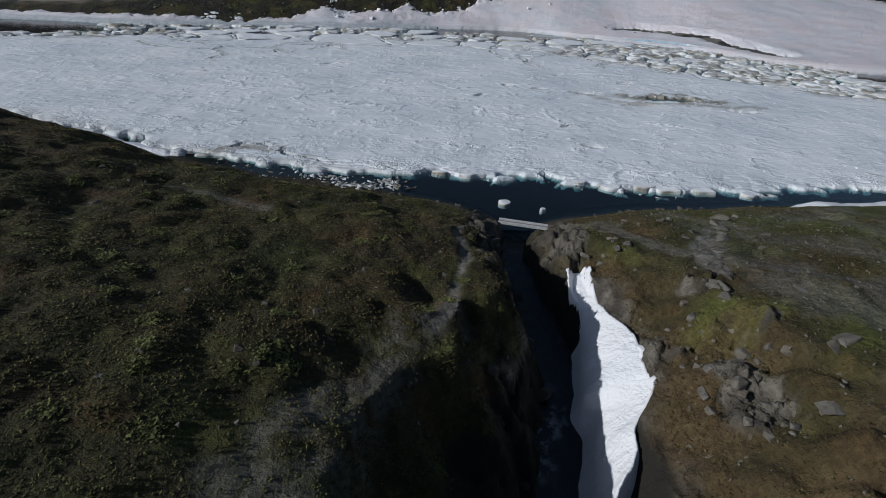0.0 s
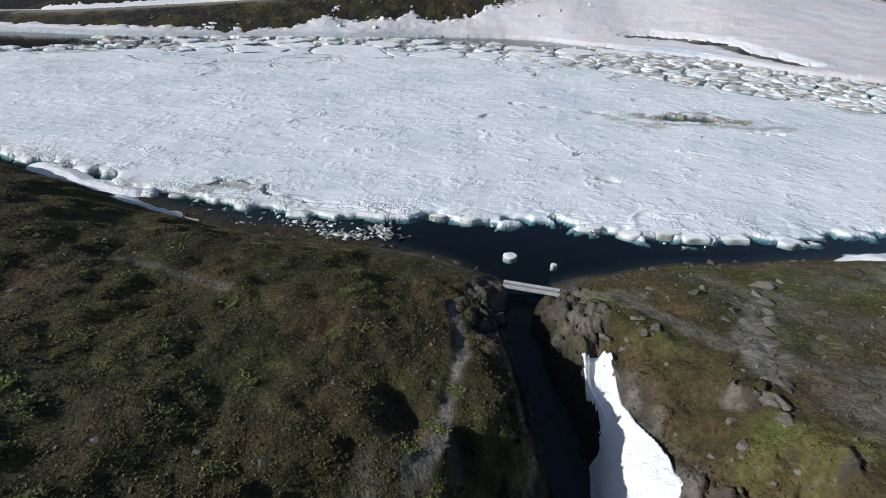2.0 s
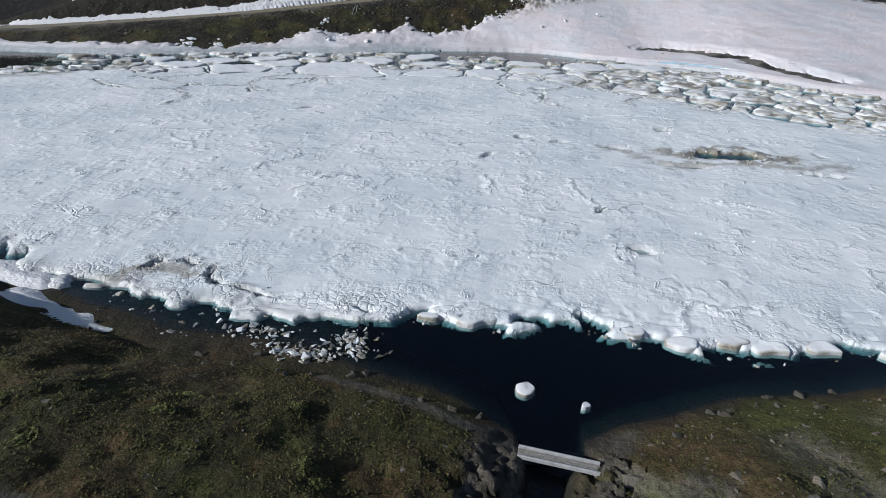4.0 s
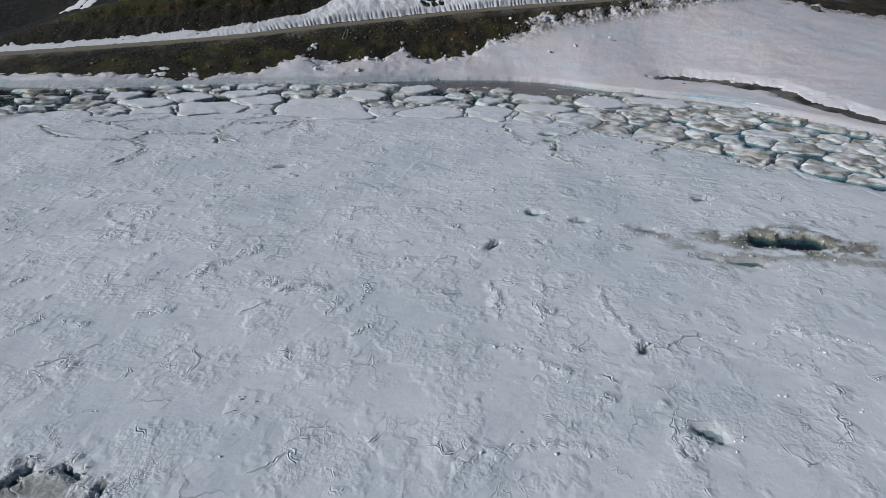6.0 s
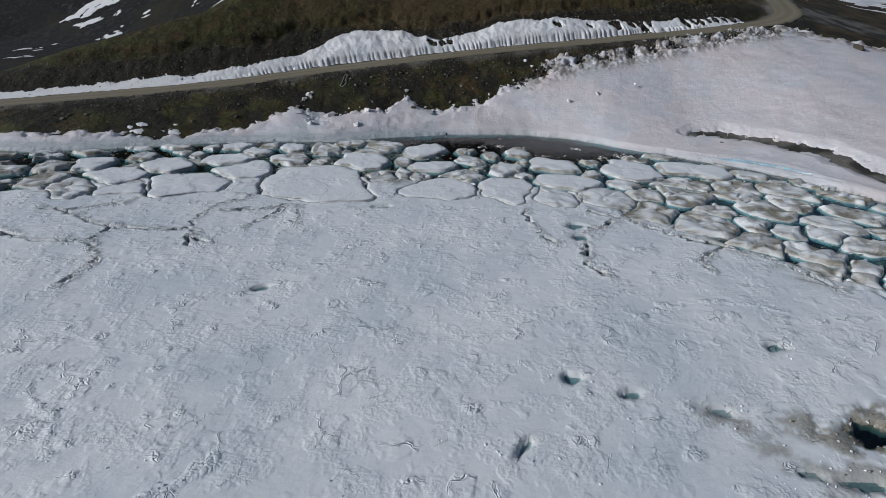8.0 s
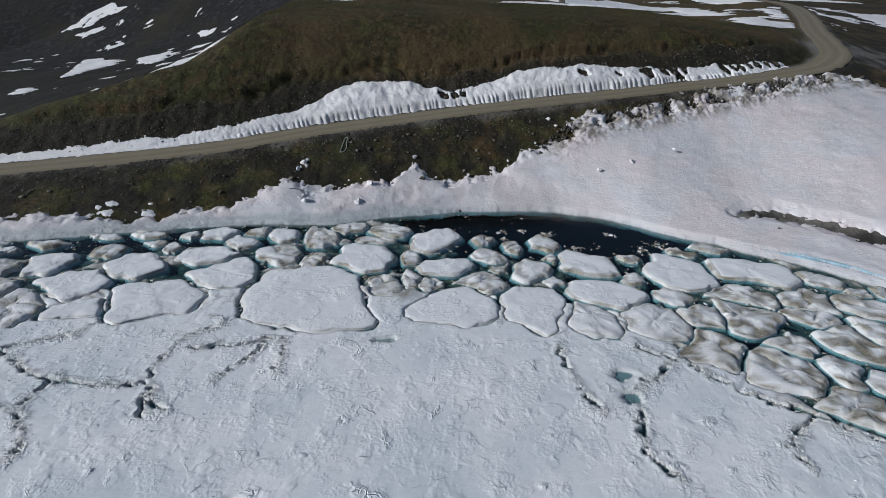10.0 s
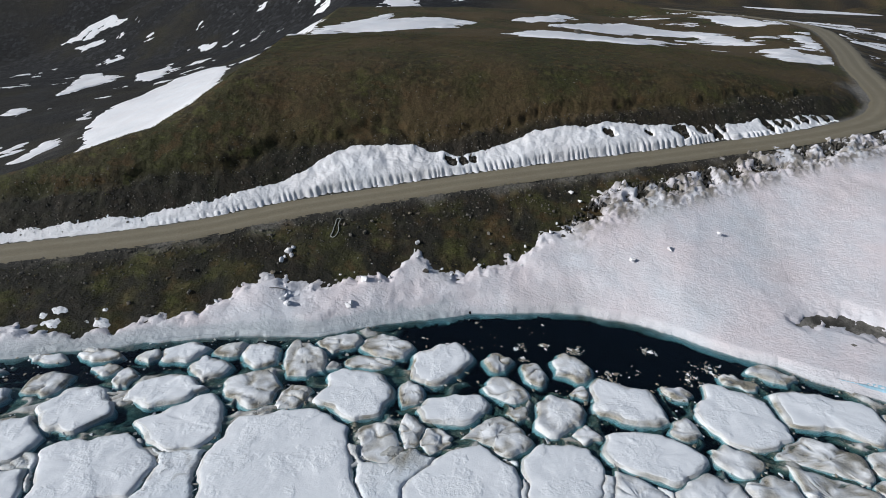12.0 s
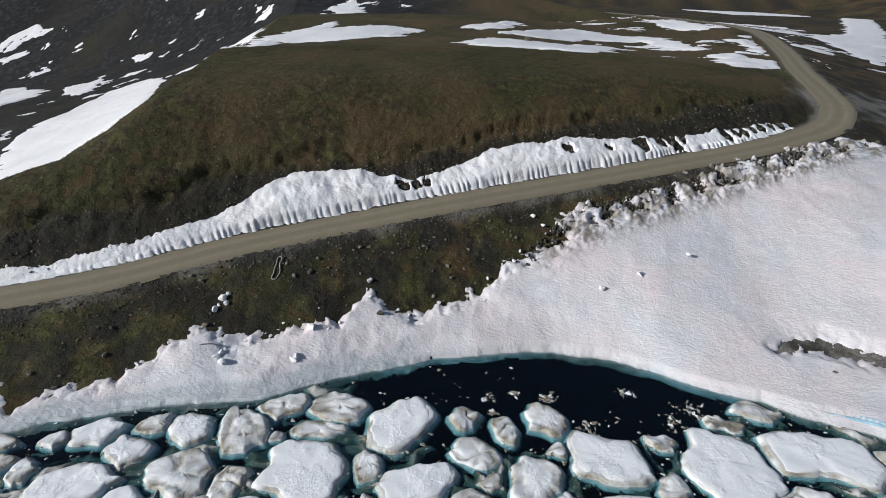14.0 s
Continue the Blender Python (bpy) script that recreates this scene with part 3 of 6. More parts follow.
def ground_marks(x, y, z):
    wob = 0.35 * fbm(x, y, 1.5, 3, 71)
    gravel = np.zeros_like(x)
    for line, wide in zip(PATHS, (0.17, 0.14, 0.25, 0.3)):
        d, _, _ = to_line(x, y, line)
        gravel = np.maximum(gravel, (0.8 if wide == 0.17 else 0.45) * smooth(wide + 0.12, wide - 0.05, d + wob * 0.25))
    # Loose scree where the trail drops off the west bank.
    d, _, wide = to_line(x, y, [(0.5, 14.8, 0.5), (-0.5, 13.5, 0.7), (-1.7, 11.6, 0.9), (-2.6, 9.4, 1.3), (-3.2, 7.0, 1.6)])
    gravel = np.maximum(gravel, 0.5 * smooth(0.5, -0.3, d - wide[..., 0] + 2.2 * wob) * smooth(-0.5, 0.2, fbm(x, y, 0.7, 3, 58)))
    # Bare gravel fans by the trail and on the headland.
    for cx, cy, r in ((6.5, 25.2, 1.0), (7.2, 23.0, 0.8), (14, 16.5, 2.4), (18, 14, 2.5), (9, 24.5, 1.2)):
        gravel = np.maximum(gravel, (0.28 if cx < 0 else 0.5) * smooth(r, r * 0.4, np.hypot(x - cx, y - cy) + 2 * wob))
    dr, side, _ = to_line(x, y, ROAD)
    verge = np.where(side > 0, smooth(3.6, 2.6, dr + wob), smooth(4.6, 2.7, dr + 2 * wob))
    gravel = np.maximum(gravel, 0.85 * verge * (y > 60))
    gravel = np.maximum(gravel, smooth(13, 9, np.hypot((x - 84) / 1.3, y - 172) + 4 * wob) * (y > 60))
    # Stony, half-bare turf and a worn path on the headland.
    gravel = np.maximum(gravel, 0.5 * smooth(11.2, 13.5, x + wob) * smooth(-0.35, 0.25, fbm(x, y, 2.6, 4, 67)) * (y < 29))
    d, _, _ = to_line(x, y, [(15.7, 25.6), (14.6, 24.2), (13.2, 22.2), (11.9, 20.1), (11.6, 18.9), (11.7, 18.2)])
    gravel = np.maximum(gravel, 0.95 * smooth(0.5, 0.2, d + 1.3 * wob) * (y < 29))
    d, _, _ = to_line(x, y, [(35.4, 117.1), (37.5, 118.2), (40.8, 117.8), (44.4, 115.2), (47.2, 113.6), (51, 110.5), (54, 103), (58, 95)])
    gravel = np.maximum(gravel, smooth(3.2, 2.0, d) * (y > 60))
    d, _, _ = to_line(x, y, [(-112, 180), (-118, 192), (-124, 209), (-141, 241), (-147, 257), (-155, 279), (-172, 300)])
    gravel = np.maximum(gravel, 0.8 * smooth(4.2, 2.6, d + 2 * wob) * (y > 60))
    lush = 0.9 * smooth(1.0, 0.4, np.hypot((x - 10.9) / 1.6, (y - 14.8) / 1.7) + 1.6 * wob) + 0.7 * smooth(1.3, 0.3, np.hypot(x - 7.9, (y - 24.6) / 1.0) + wob)
    lush = np.maximum(lush, 0.07 * smooth(14, 5, np.hypot((x + 33) / 1.3, y - 115) + 4 * fbm(x, y, 6, 3, 72)))
    rust = 0.9 * smooth(-0.15, 0.4, fbm(x, y, 3.5, 3, 73)) * smooth(6, 8, x) * smooth(13, 10, x) * (y < 60) + 0.35 * smooth(0.15, 0.6, fbm(x, y, 4, 3, 74)) * (y < 60)
    lush = np.maximum(lush, 0.4 * smooth(11.5, 14, x + 2 * wob) * (y < 60) * smooth(-0.5, 0.2, fbm(x, y, 3.5, 3, 33)))
    rust = np.maximum(rust, 0.7 * smooth(-0.1, 0.4, fbm(x, y, 16, 4, 68) + 0.3 * smooth(-10, 35, x)) * (y > 140) * smooth(-40, -20, x))
    rust = np.maximum(rust, 0.75 * smooth(1.8, 0.6, np.hypot(x - 8.5, y - 18.5) + 2 * wob))
    # These masks lay scree and boulders, with their painted shade, over valley and mountain.
    valley = smooth(20, 60, -(x + 40 + 0.12 * (y - 160)) + 8 * fbm(x, y, 25, 3, 75)) * (y > 150)
    scree = valley * (0.75 + 0.25 * smooth(-0.45, 0.15, fbm(x, y, 22, 5, 76, 0.65)))
    steep = smooth(300, 340, y + 0.25 * x) * smooth(40, -10, x)
    boulders = np.clip(steep * smooth(-0.35, 0.2, fbm(x, y, 45, 4, 70) + 0.5 * smooth(-160, -90, x)) + 0.7 * valley * smooth(0.0, 0.4, fbm(x, y, 15, 4, 69)), 0, 1)
    scree = np.maximum(scree, 0.5 * steep)
    # The torn cutting above the road.
    raw = smooth(2.5, 2.9, dr) * smooth(9.6, 7.6, dr + 1.8 * fbm(x, y, 7, 4, 22)) * (side > 0) * (y > 60) * smooth(70, 55, x)
    scree = np.maximum(scree, 0.8 * raw)
    scree = np.maximum(scree, 0.85 * (side <= 0) * (y > 60) * smooth(-0.35, 0.3, fbm(x, y, 3, 4, 78)))
    dg, sg, val = to_line(x, y, GORGE)
    rock = smooth(np.where(sg > 0, 2.7, 2.2), np.where(sg > 0, 1.7, 1.5), dg - val[..., 1] + 1.2 * wob + 0.8 * fbm(x, y, 2, 3, 79)) * (y < 28) * np.where(sg > 0, 0.25 + 0.75 * smooth(0.3, -0.15, fbm(x, y, 1.3, 4, 66)), 1)
    rock = np.maximum(rock, (y < 30) * outcrop(x, y) * smooth(0.35, 0.0, fbm(x, y, 1.1, 4, 80)))
    wet = smooth(0.1, -0.25, z + 0.1 * wob) * (y < 140)
    return {"gravel": gravel, "lush": np.clip(lush, 0, 1), "rust": np.clip(rust, 0, 1), "scree": np.clip(scree, 0, 1), "boulders": boulders, "rock": np.clip(rock, 0, 1), "wet": wet}


gx = steps((-1500, -360, 60), (-360, -120, 2.4), (-120, -62, 0.9), (-62, -22, 0.34), (-22, -3, 0.22), (-3, 6.5, 0.13), (6.5, 12.5, 0.09), (12.5, 24, 0.2), (24, 76, 0.34), (76, 130, 1.2), (130, 420, 10), (420, 1500, 60))
gy = steps((-900, -120, 60), (-120, -14, 5), (-14, 6, 0.8), (6, 8.5, 0.2), (8.5, 18.5, 0.1), (18.5, 27, 0.15), (27, 34, 0.2), (34, 48, 0.7), (48, 102, 4), (102, 165, 0.34), (165, 260, 0.9), (260, 540, 2.2), (540, 1500, 45))
X, Y = grid(gx, gy)
Z = ground(X, Y)
Z += 0.25 * np.maximum(0, np.hypot(X, Y - 100) - 520)
v, f, used = lattice(X, Y, Z)
land = mesh_object("ground", v, f, TUNDRA, attrs={k: a.ravel() for k, a in ground_marks(X, Y, Z).items()})
tagged(land, "brown and green alpine tundra with bare rock and scree", "ground", kind="structure")

# ---- water ----
WATER_Z = -0.18
wx, wy = grid(steps((-420, -66, 20), (-66, 62, 0.8), (62, 420, 20)), steps((26.6, 125, 0.8)))
v, f, _ = lattice(wx, wy, np.full_like(wx, WATER_Z))
lake = tagged(mesh_object("lake_water", v, f, WATER), "dark clear meltwater of a thawing mountain lake", "water", kind="structure")
for depth in (0.05, 0.13, 0.23, 0.35, 0.5):
    v, f, _ = lattice(wx, wy, WATER_Z - depth + 0.05 * fbm(wx, wy, 2.4, 2, 84))
    mesh_object("water_depth", v, f, DEEP, parent=lake)
v, f, _ = lattice(wx, wy, np.full_like(wx, WATER_Z - 0.8))
mesh_object("water_body", v, f, WATER_BODY, parent=lake)

# The outlet stream, falling through the gorge.
sy, su = grid(steps((-30, 6, 1.0), (6, 27.2, 0.12)), np.linspace(-1, 1, 15))
order = np.argsort([g[1] for g in GORGE])
gk = np.array(GORGE)[order]
axis, wide = np.interp(sy, gk[:, 1], gk[:, 0]), np.interp(sy, gk[:, 1], gk[:, 3]) + 0.75
drop = np.interp(sy, [-30, 0, 9, 13, 16.5, 19.5, 22, 24.6, 26, 27.2], [-11.5, -6.5, -4.05, -3.05, -2.3, -1.75, -1.2, -0.75, -0.45, WATER_Z - 0.012])
sx = axis + su * wide
sz = drop + 0.07 * fbm(sx, sy, 0.8, 4, 85) * smooth(24, 20, sy) + 0.1 * fbm(sx, sy, 2, 2, 86) * smooth(20, 16, sy)
v, f, used = lattice(sx, sy, np.where(sy > 26.4, np.minimum(sz, WATER_Z - 0.01), sz))
foam = 0.3 * smooth(17.5, 14.5, sy) * smooth(-0.2, 0.5, fbm(sx, sy, 1.5, 3, 87))
stream = mesh_object("outlet_stream", v, f, STREAM, attrs={"foam": foam.ravel()})
tagged(stream, "dark outlet stream with white rapids in the shaded gorge", "stream", kind="structure")

# ---- lake ice ----
FRONT_X = [-420, -120, -60, -45, -38, -28, -18, -8, 4, 12, 16, 20, 24, 28, 34, 45, 60, 120, 420]
FRONT_Y = [60, 72, 84.5, 89, 91.5, 92.9, 93.2, 93.9, 93.2, 92.6, 91, 88.4, 85.3, 81.3, 76.3, 68, 60, 52, 45]
EDGE_X = [-420, -120, -60, -37, -26, -19, -15, -11, -6, 0, 4.4, 7, 9.8, 11.6, 15.8, 19, 25, 40, 80, 420]
EDGE_Y = [72, 64, 53.5, 45, 40.6, 37.1, 36.3, 34.9, 34.1, 34.9, 34.3, 34.9, 33.6, 33.0, 32.9, 33.1, 34, 36, 40, 44]
# ---- ice floes: plan ----
def spread(x):
    """How far the cracked rim of the sheet reaches out between the floes."""
    return np.interp(x, [-60, -45, 14, 22, 40], [2.0, 4.6, 4.6, 2.2, 1.5])


def outline(cx, cy, a, b, turn, seed, others):
    """An irregular rim, cornered and worn, that keeps clear of its neighbours."""
    rng = random.Random(seed)
    n = 80 if a > 1.2 else 36
    ang = np.linspace(0, 2 * math.pi, n, endpoint=False)
    count = rng.randint(6, 9)
    at = np.array([(k + rng.uniform(-0.3, 0.3)) / count * 2 * math.pi for k in range(count)])
    out = np.array([rng.uniform(0.82, 1.3) for _ in range(count)])
    k = np.searchsorted(at, ang)
    a1, a2 = np.append(at[-1] - 2 * math.pi, at)[k], np.append(at, at[0] + 2 * math.pi)[k]
    r1, r2 = np.append(out[-1], out)[k], np.append(out, out[0])[k]
    rad = r1 * r2 * np.sin(a2 - a1) / (r1 * np.sin(ang - a1) + r2 * np.sin(a2 - ang))
    for _ in range(2):
        rad = (np.roll(rad, 1) + 2 * rad + np.roll(rad, -1)) / 4
    rad = rad / rad.mean()
    ux, uy = a * rad * np.cos(ang), b * rad * np.sin(ang)
    c, s = math.cos(turn), math.sin(turn)
    px, py = ux * c - uy * s, ux * s + uy * c
    for ox, oy, share in others:
        dx, dy = ox - cx, oy - cy
        far = math.hypot(dx, dy)
        limit = far * share - 0.07 - 0.38 * rng.random() ** 2
        t = (px * dx + py * dy) / far
        k = (1 + (np.maximum(t, 0) / limit) ** 26) ** (-1 / 26)
        px, py = px * k, py * k
    ragged = 1 + min(1.0, 1.7 / max(a, b)) * 0.11 * fbm(px + cx, py + cy, 1.6, 3, 700 + seed) + min(1.0, 1.2 / max(a, b)) * 0.05 * fbm(px + cx, py + cy, 0.45, 2, 800 + seed)
    px, py = px * ragged, py * ragged
    gx, gy = px + cx, py + cy
    # All rims bend with the same drift of the ice, so that the leads between them stay even.
    return px + 0.8 * fbm(gx, gy, 3.2, 3, 701) + 0.2 * fbm(gx, gy, 0.9, 2, 703), py + 0.8 * fbm(gx, gy, 3.2, 3, 702) + 0.2 * fbm(gx, gy, 0.9, 2, 704)


FLOES_MIDDLE = [(-17.4, 109.4, 2.1, 2.6), (-11.3, 105.1, 3.5, 3.2), (-16.9, 103.8, 2.0, 1.4), (-14.3, 111.9, 2.2, 1.4), (-9.2, 111.8, 2.3, 2.0), (-3.7, 109.5, 3.6, 2.8), (2.3, 109.9, 1.4, 1.8), (5.7, 108.8, 1.1, 1.5), (9.6, 109.7, 1.9, 2.1),
                (-10.5, 108.9, 1.9, 1.1), (-6.4, 105.6, 1.3, 1.6), (-1.8, 103.4, 3.6, 1.7), (3.1, 105.9, 2.0, 1.4), (-15.6, 97.3, 6.8, 4.4), (-8.4, 99.6, 1.5, 1.6), (1.6, 100.4, 2.5, 1.9), (7.0, 96.0, 2.6, 3.7), (-0.1, 96.0, 4.1, 2.4), (-5.6, 100.4, 1.4, 1.3), (-3.2, 99.6, 1.2, 1.0)]
FLOES_LEFT = [(-28.2, 104.2, 3.6, 1.9), (-26.2, 107.1, 2.2, 1.7), (-20.7, 104.8, 2.4, 2.2), (-24.9, 110.2, 2.0, 1.3), (-21.5, 109.4, 1.8, 1.9), (-29.5, 109.4, 2.3, 1.2), (-33.4, 105.4, 1.2, 1.3), (-39.4, 97.2, 3.6, 2.5), (-30.2, 95.4, 4.0, 3.0), (-35.7, 101.5, 3.3, 2.4), (-25.2, 100.3, 3.4, 2.6), (-42.4, 92.9, 2.4, 2.3), (-44.6, 101.4, 2.7, 2.4), (-49.0, 99.4, 1.8, 2.1), (-47, 95.5, 2.4, 1.9), (-36.4, 93.2, 2.2, 1.3), (-40, 104.3, 1.8, 1.4)]
FLOES_RIGHT = [(13.6, 105.0, 4.0, 2.4), (7.4, 103.4, 1.9, 2.1), (23.4, 104.4, 4.4, 2.6), (31.3, 105.0, 5.2, 2.5), (17.9, 102.0, 1.4, 1.1), (14.7, 99.0, 4.6, 2.2), (12.1, 94.8, 2.6, 1.9), (17.8, 94.6, 3.0, 2.4), (21.0, 99.0, 1.8, 1.2), (38.5, 103.4, 2.7, 1.2), (9.5, 101.3, 1.3, 0.9)]
FLOES_BROKEN = [(27.2, 95.4, 3.8, 1.9), (23.0, 96.0, 2.2, 1.1), (22.5, 91.0, 3.0, 1.4), (27.2, 88.2, 3.4, 1.7), (28.6, 99.4, 2.8, 1.3), (34.7, 99.2, 2.4, 1.4), (35.2, 92.9, 3.2, 1.5), (31.6, 88.6, 2.6, 1.2), (29.6, 91.9, 3.0, 1.1), (40.2, 98.0, 2.6, 1.4), (30.2, 84.2, 2.8, 1.4), (33.5, 96, 2.4, 1.0), (38, 94.5, 2.4, 1.2)]
seeds = [(x, y, a, b, 0.12, 0.08 if a * b > 6 else 0.65) for x, y, a, b in FLOES_MIDDLE]
seeds += [(x, y, a, b, 0.15, 0.7 if (x + y) % 1 < 0.55 and a < 3 else 0.25) for x, y, a, b in FLOES_LEFT]
seeds += [(x, y, a, b, -0.42, 0.15 if a > 3.5 else 0.5) for x, y, a, b in FLOES_RIGHT]
seeds += [(x, y, a, b, -0.5, 1.0) for x, y, a, b in FLOES_BROKEN]
rng = random.Random(5)
for _ in range(5000):
    x, y = rng.uniform(-75, 62), rng.uniform(62, 119)
    front, shore = np.interp(x, FRONT_X, FRONT_Y), np.interp(x, FAR_X, FAR_Y)
    if not front + spread(x) + 0.3 < y < shore - 1.2:
        continue
    if math.hypot((x - 9.5) / 18, (y - 113.2 + 0.12 * max(0, x - 8)) / (6.0 if x < 26 else 4.0)) < 1 or math.hypot((x + 68) / 11, (y - 98) / 9) < 1:
        continue
    broken = x > 19 or x < -37
    r = rng.choice((0.8, 1.0, 1.3)) * (1.25 if broken else 1.0)
    if all(math.hypot(x - q[0], y - q[1]) > 1.12 * r + 0.5 * (q[2] + q[3]) for q in seeds):
        seeds.append((x, y, r * (1.7 if broken else 1.3), r * (0.7 if broken else 0.8), (-0.5 if x > 10 else 0.2) + rng.uniform(-0.3, 0.3), rng.choice((0.6, 0.8, 1.0)) if broken else rng.choice((0.6, 0.8, 1.0))))


def packed(x, y):
    """How tightly the floes lie: 1 beside the sheet and in the broken field, 0 by the open pool."""
    v = np.interp(y - np.interp(x, FRONT_X, FRONT_Y), [4, 12], [1.0, 0.25])
    v = max(v, float(np.interp(x, [17, 22], [0, 1])) * float(np.interp(np.interp(x, FAR_X, FAR_Y) - y, [6, 11], [0.2, 1.0])))
    return 0.0 if y > np.interp(x, FAR_X, FAR_Y) - 11 and -6 < x < 17 else float(v)


FLOES = []
for n, (x, y, a, b, turn, dirty) in enumerate(seeds):
    size = math.sqrt(a * b)
    others = []
    for m, (ox, oy, oa, ob_, _, _) in enumerate(seeds):
        far = math.hypot(ox - x, oy - y)
        if m != n and far < 1.9 * (max(a, b) + max(oa, ob_)) + 0.5:
            other = math.sqrt(oa * ob_)
            others.append((ox, oy, size / (size + other)))
    snug = packed(x, y)
    grow = 0.95 + 0.34 * snug * (1 + 1.4 * float(smooth(18, 24, x)))
    FLOES.append((x, y, size, dirty, *outline(x, y, a * grow, b * grow, turn, n, others)))


def clear_of_floes(x, y):
    """Distance outside the nearest floe's rim."""
    best = np.full(np.shape(x), 9.0)
    for cx, cy, size, dirty, px, py in FLOES:
        if cy > np.interp(cx, FRONT_X, FRONT_Y) + spread(cx) + 6:
            continue
        most = np.hypot(px, py).max() + 1.0
        k = np.nonzero((np.abs(x - cx) < most) & (np.abs(y - cy) < most))
        if len(k[0]):
            ang, r = np.arctan2(py, px), np.hypot(px, py)
            order = np.argsort(ang)
            dx, dy = x[k] - cx, y[k] - cy
            best[k] = np.minimum(best[k], np.hypot(dx, dy) - np.interp(np.arctan2(dy, dx), ang[order], r[order], period=2 * math.pi))
    return best


# Melt pools: x, y, half lengths, turn in degrees, depth.
POOLS = [(12.9, 42.0, 0.6, 0.4, -25, 0.4), (4.6, 58.8, 0.9, 0.32, 50, 0.5), (8.3, 64.4, 0.7, 0.42, 0, 0.5), (11.9, 63.2, 0.9, 0.4, 10, 0.4),
         (27.4, 60.4, 3.6, 1.1, -3, 1.3), (16.6, 62.0, 1.2, 0.5, -15, 0.35), (19.4, 57.8, 0.9, 0.45, -20, 0.4), (22.0, 57.2, 1.3, 0.4, -10, 0.35),
         (23.3, 68.4, 0.7, 0.6, 30, 0.35), (-14.7, 73.8, 0.9, 0.35, 20, 0.55), (-7.2, 90.2, 1.1, 0.4, 10, 0.4), (12.9, 84.4, 0.9, 0.6, 0, 0.6), (13.2, 87, 0.9, 0.7, 0, 0.4), (32, 56, 1.6, 0.5, -15, 0.7), (11.8, 47.6, 0.5, 0.25, 40, 0.45)]
CRACKS = [
    [(-42, 87.2), (-39.4, 87.0), (-33.9, 84.0), (-29.4, 83.3), (-25.1, 83.6), (-24.9, 87.7), (-24.1, 90.0), (-21.8, 91.8)],
    [(-23.5, 88), (-19.8, 88.6), (-16.9, 89.7), (-17.6, 88), (-19.8, 84.5)],
    [(-32.2, 84.1), (-32.8, 81.3), (-30.0, 77.3), (-30.5, 73)],
    [(-25, 83.6), (-24.4, 83.0), (-23.3, 80.2)], [(-24.4, 83), (-22.3, 80.8)], [(-15.9, 89.6), (-15.0, 85.5)],
    [(-32.6, 92.5), (-34.3, 88.9), (-39.1, 87.2)],
    [(18.6, 89.8), (17.6, 88.8), (13.7, 85.2), (12.9, 84.0), (12.7, 79.2), (14, 77)],
    [(15, 90.5), (19.0, 88.9), (21.4, 85.7), (25.0, 84.1), (26.2, 83.3), (22.9, 80.2), (23.4, 78.2)],
    [(8.4, 90.3), (8.4, 88.3), (10.0, 82.6)], [(-15.3, 36.5), (-15.0, 39.6), (-11.8, 38.6), (-10.9, 37.3), (-8, 36.3)],
    [(26, 83.5), (30, 80.5), (33, 76)], [(-46, 85), (-42, 82), (-38, 80.5), (-33, 80.4)],
]

# Low pressure ridges.
RIDGES = [[(10.6, 53.5), (10.7, 50.5), (11.7, 48.5)], [(4.1, 53.8), (4.2, 49.7)], [(-14.0, 53.0), (-14.1, 55.0), (-11.5, 57.0)], [(4.0, 47.7), (7.3, 45.9)], [(-10, 34.9), (-8, 36.2), (-4.5, 35.6), (-2, 35.4)],
          [(12.2, 34.2), (13.5, 36.2), (15, 35.6), (18, 36.4)], [(16, 72), (20, 74), (26, 73)], [(20, 50), (24, 48.5)], [(-25, 62), (-22, 60), (-20.5, 57)], [(2, 40), (5, 41.4), (8, 40.8)]]


r = random.Random(77)
# Small upheaved spots where the crust has burst: x, y, half width.
BLISTERS = [(8.0, 59.3, 0.6), (13.7, 58.6, 0.5), (1.9, 61.6, 0.5), (-14.2, 54.3, 0.6), (-12.3, 56.9, 0.4), (-9.6, 53.1, 0.6), (-8.6, 52.4, 0.4), (-6.5, 52.6, 0.5), (-15.5, 49.6, 0.5), (-18.4, 48.5, 0.5), (-17.0, 45.2, 0.55), (-11.8, 57.6, 0.35), (-20, 58, 0.5), (11.8, 47.6, 0.5), (-4.5, 50.4, 0.4)]
for _ in range(260):
    x, y = r.uniform(-40, 38), r.uniform(38, 90)
    if float(fbm(np.array([x]), np.array([y]), 9, 2, 79)[0]) > r.uniform(-0.05, 0.5):
        BLISTERS.append((x, y, r.choice((0.2, 0.25, 0.3, 0.45))))


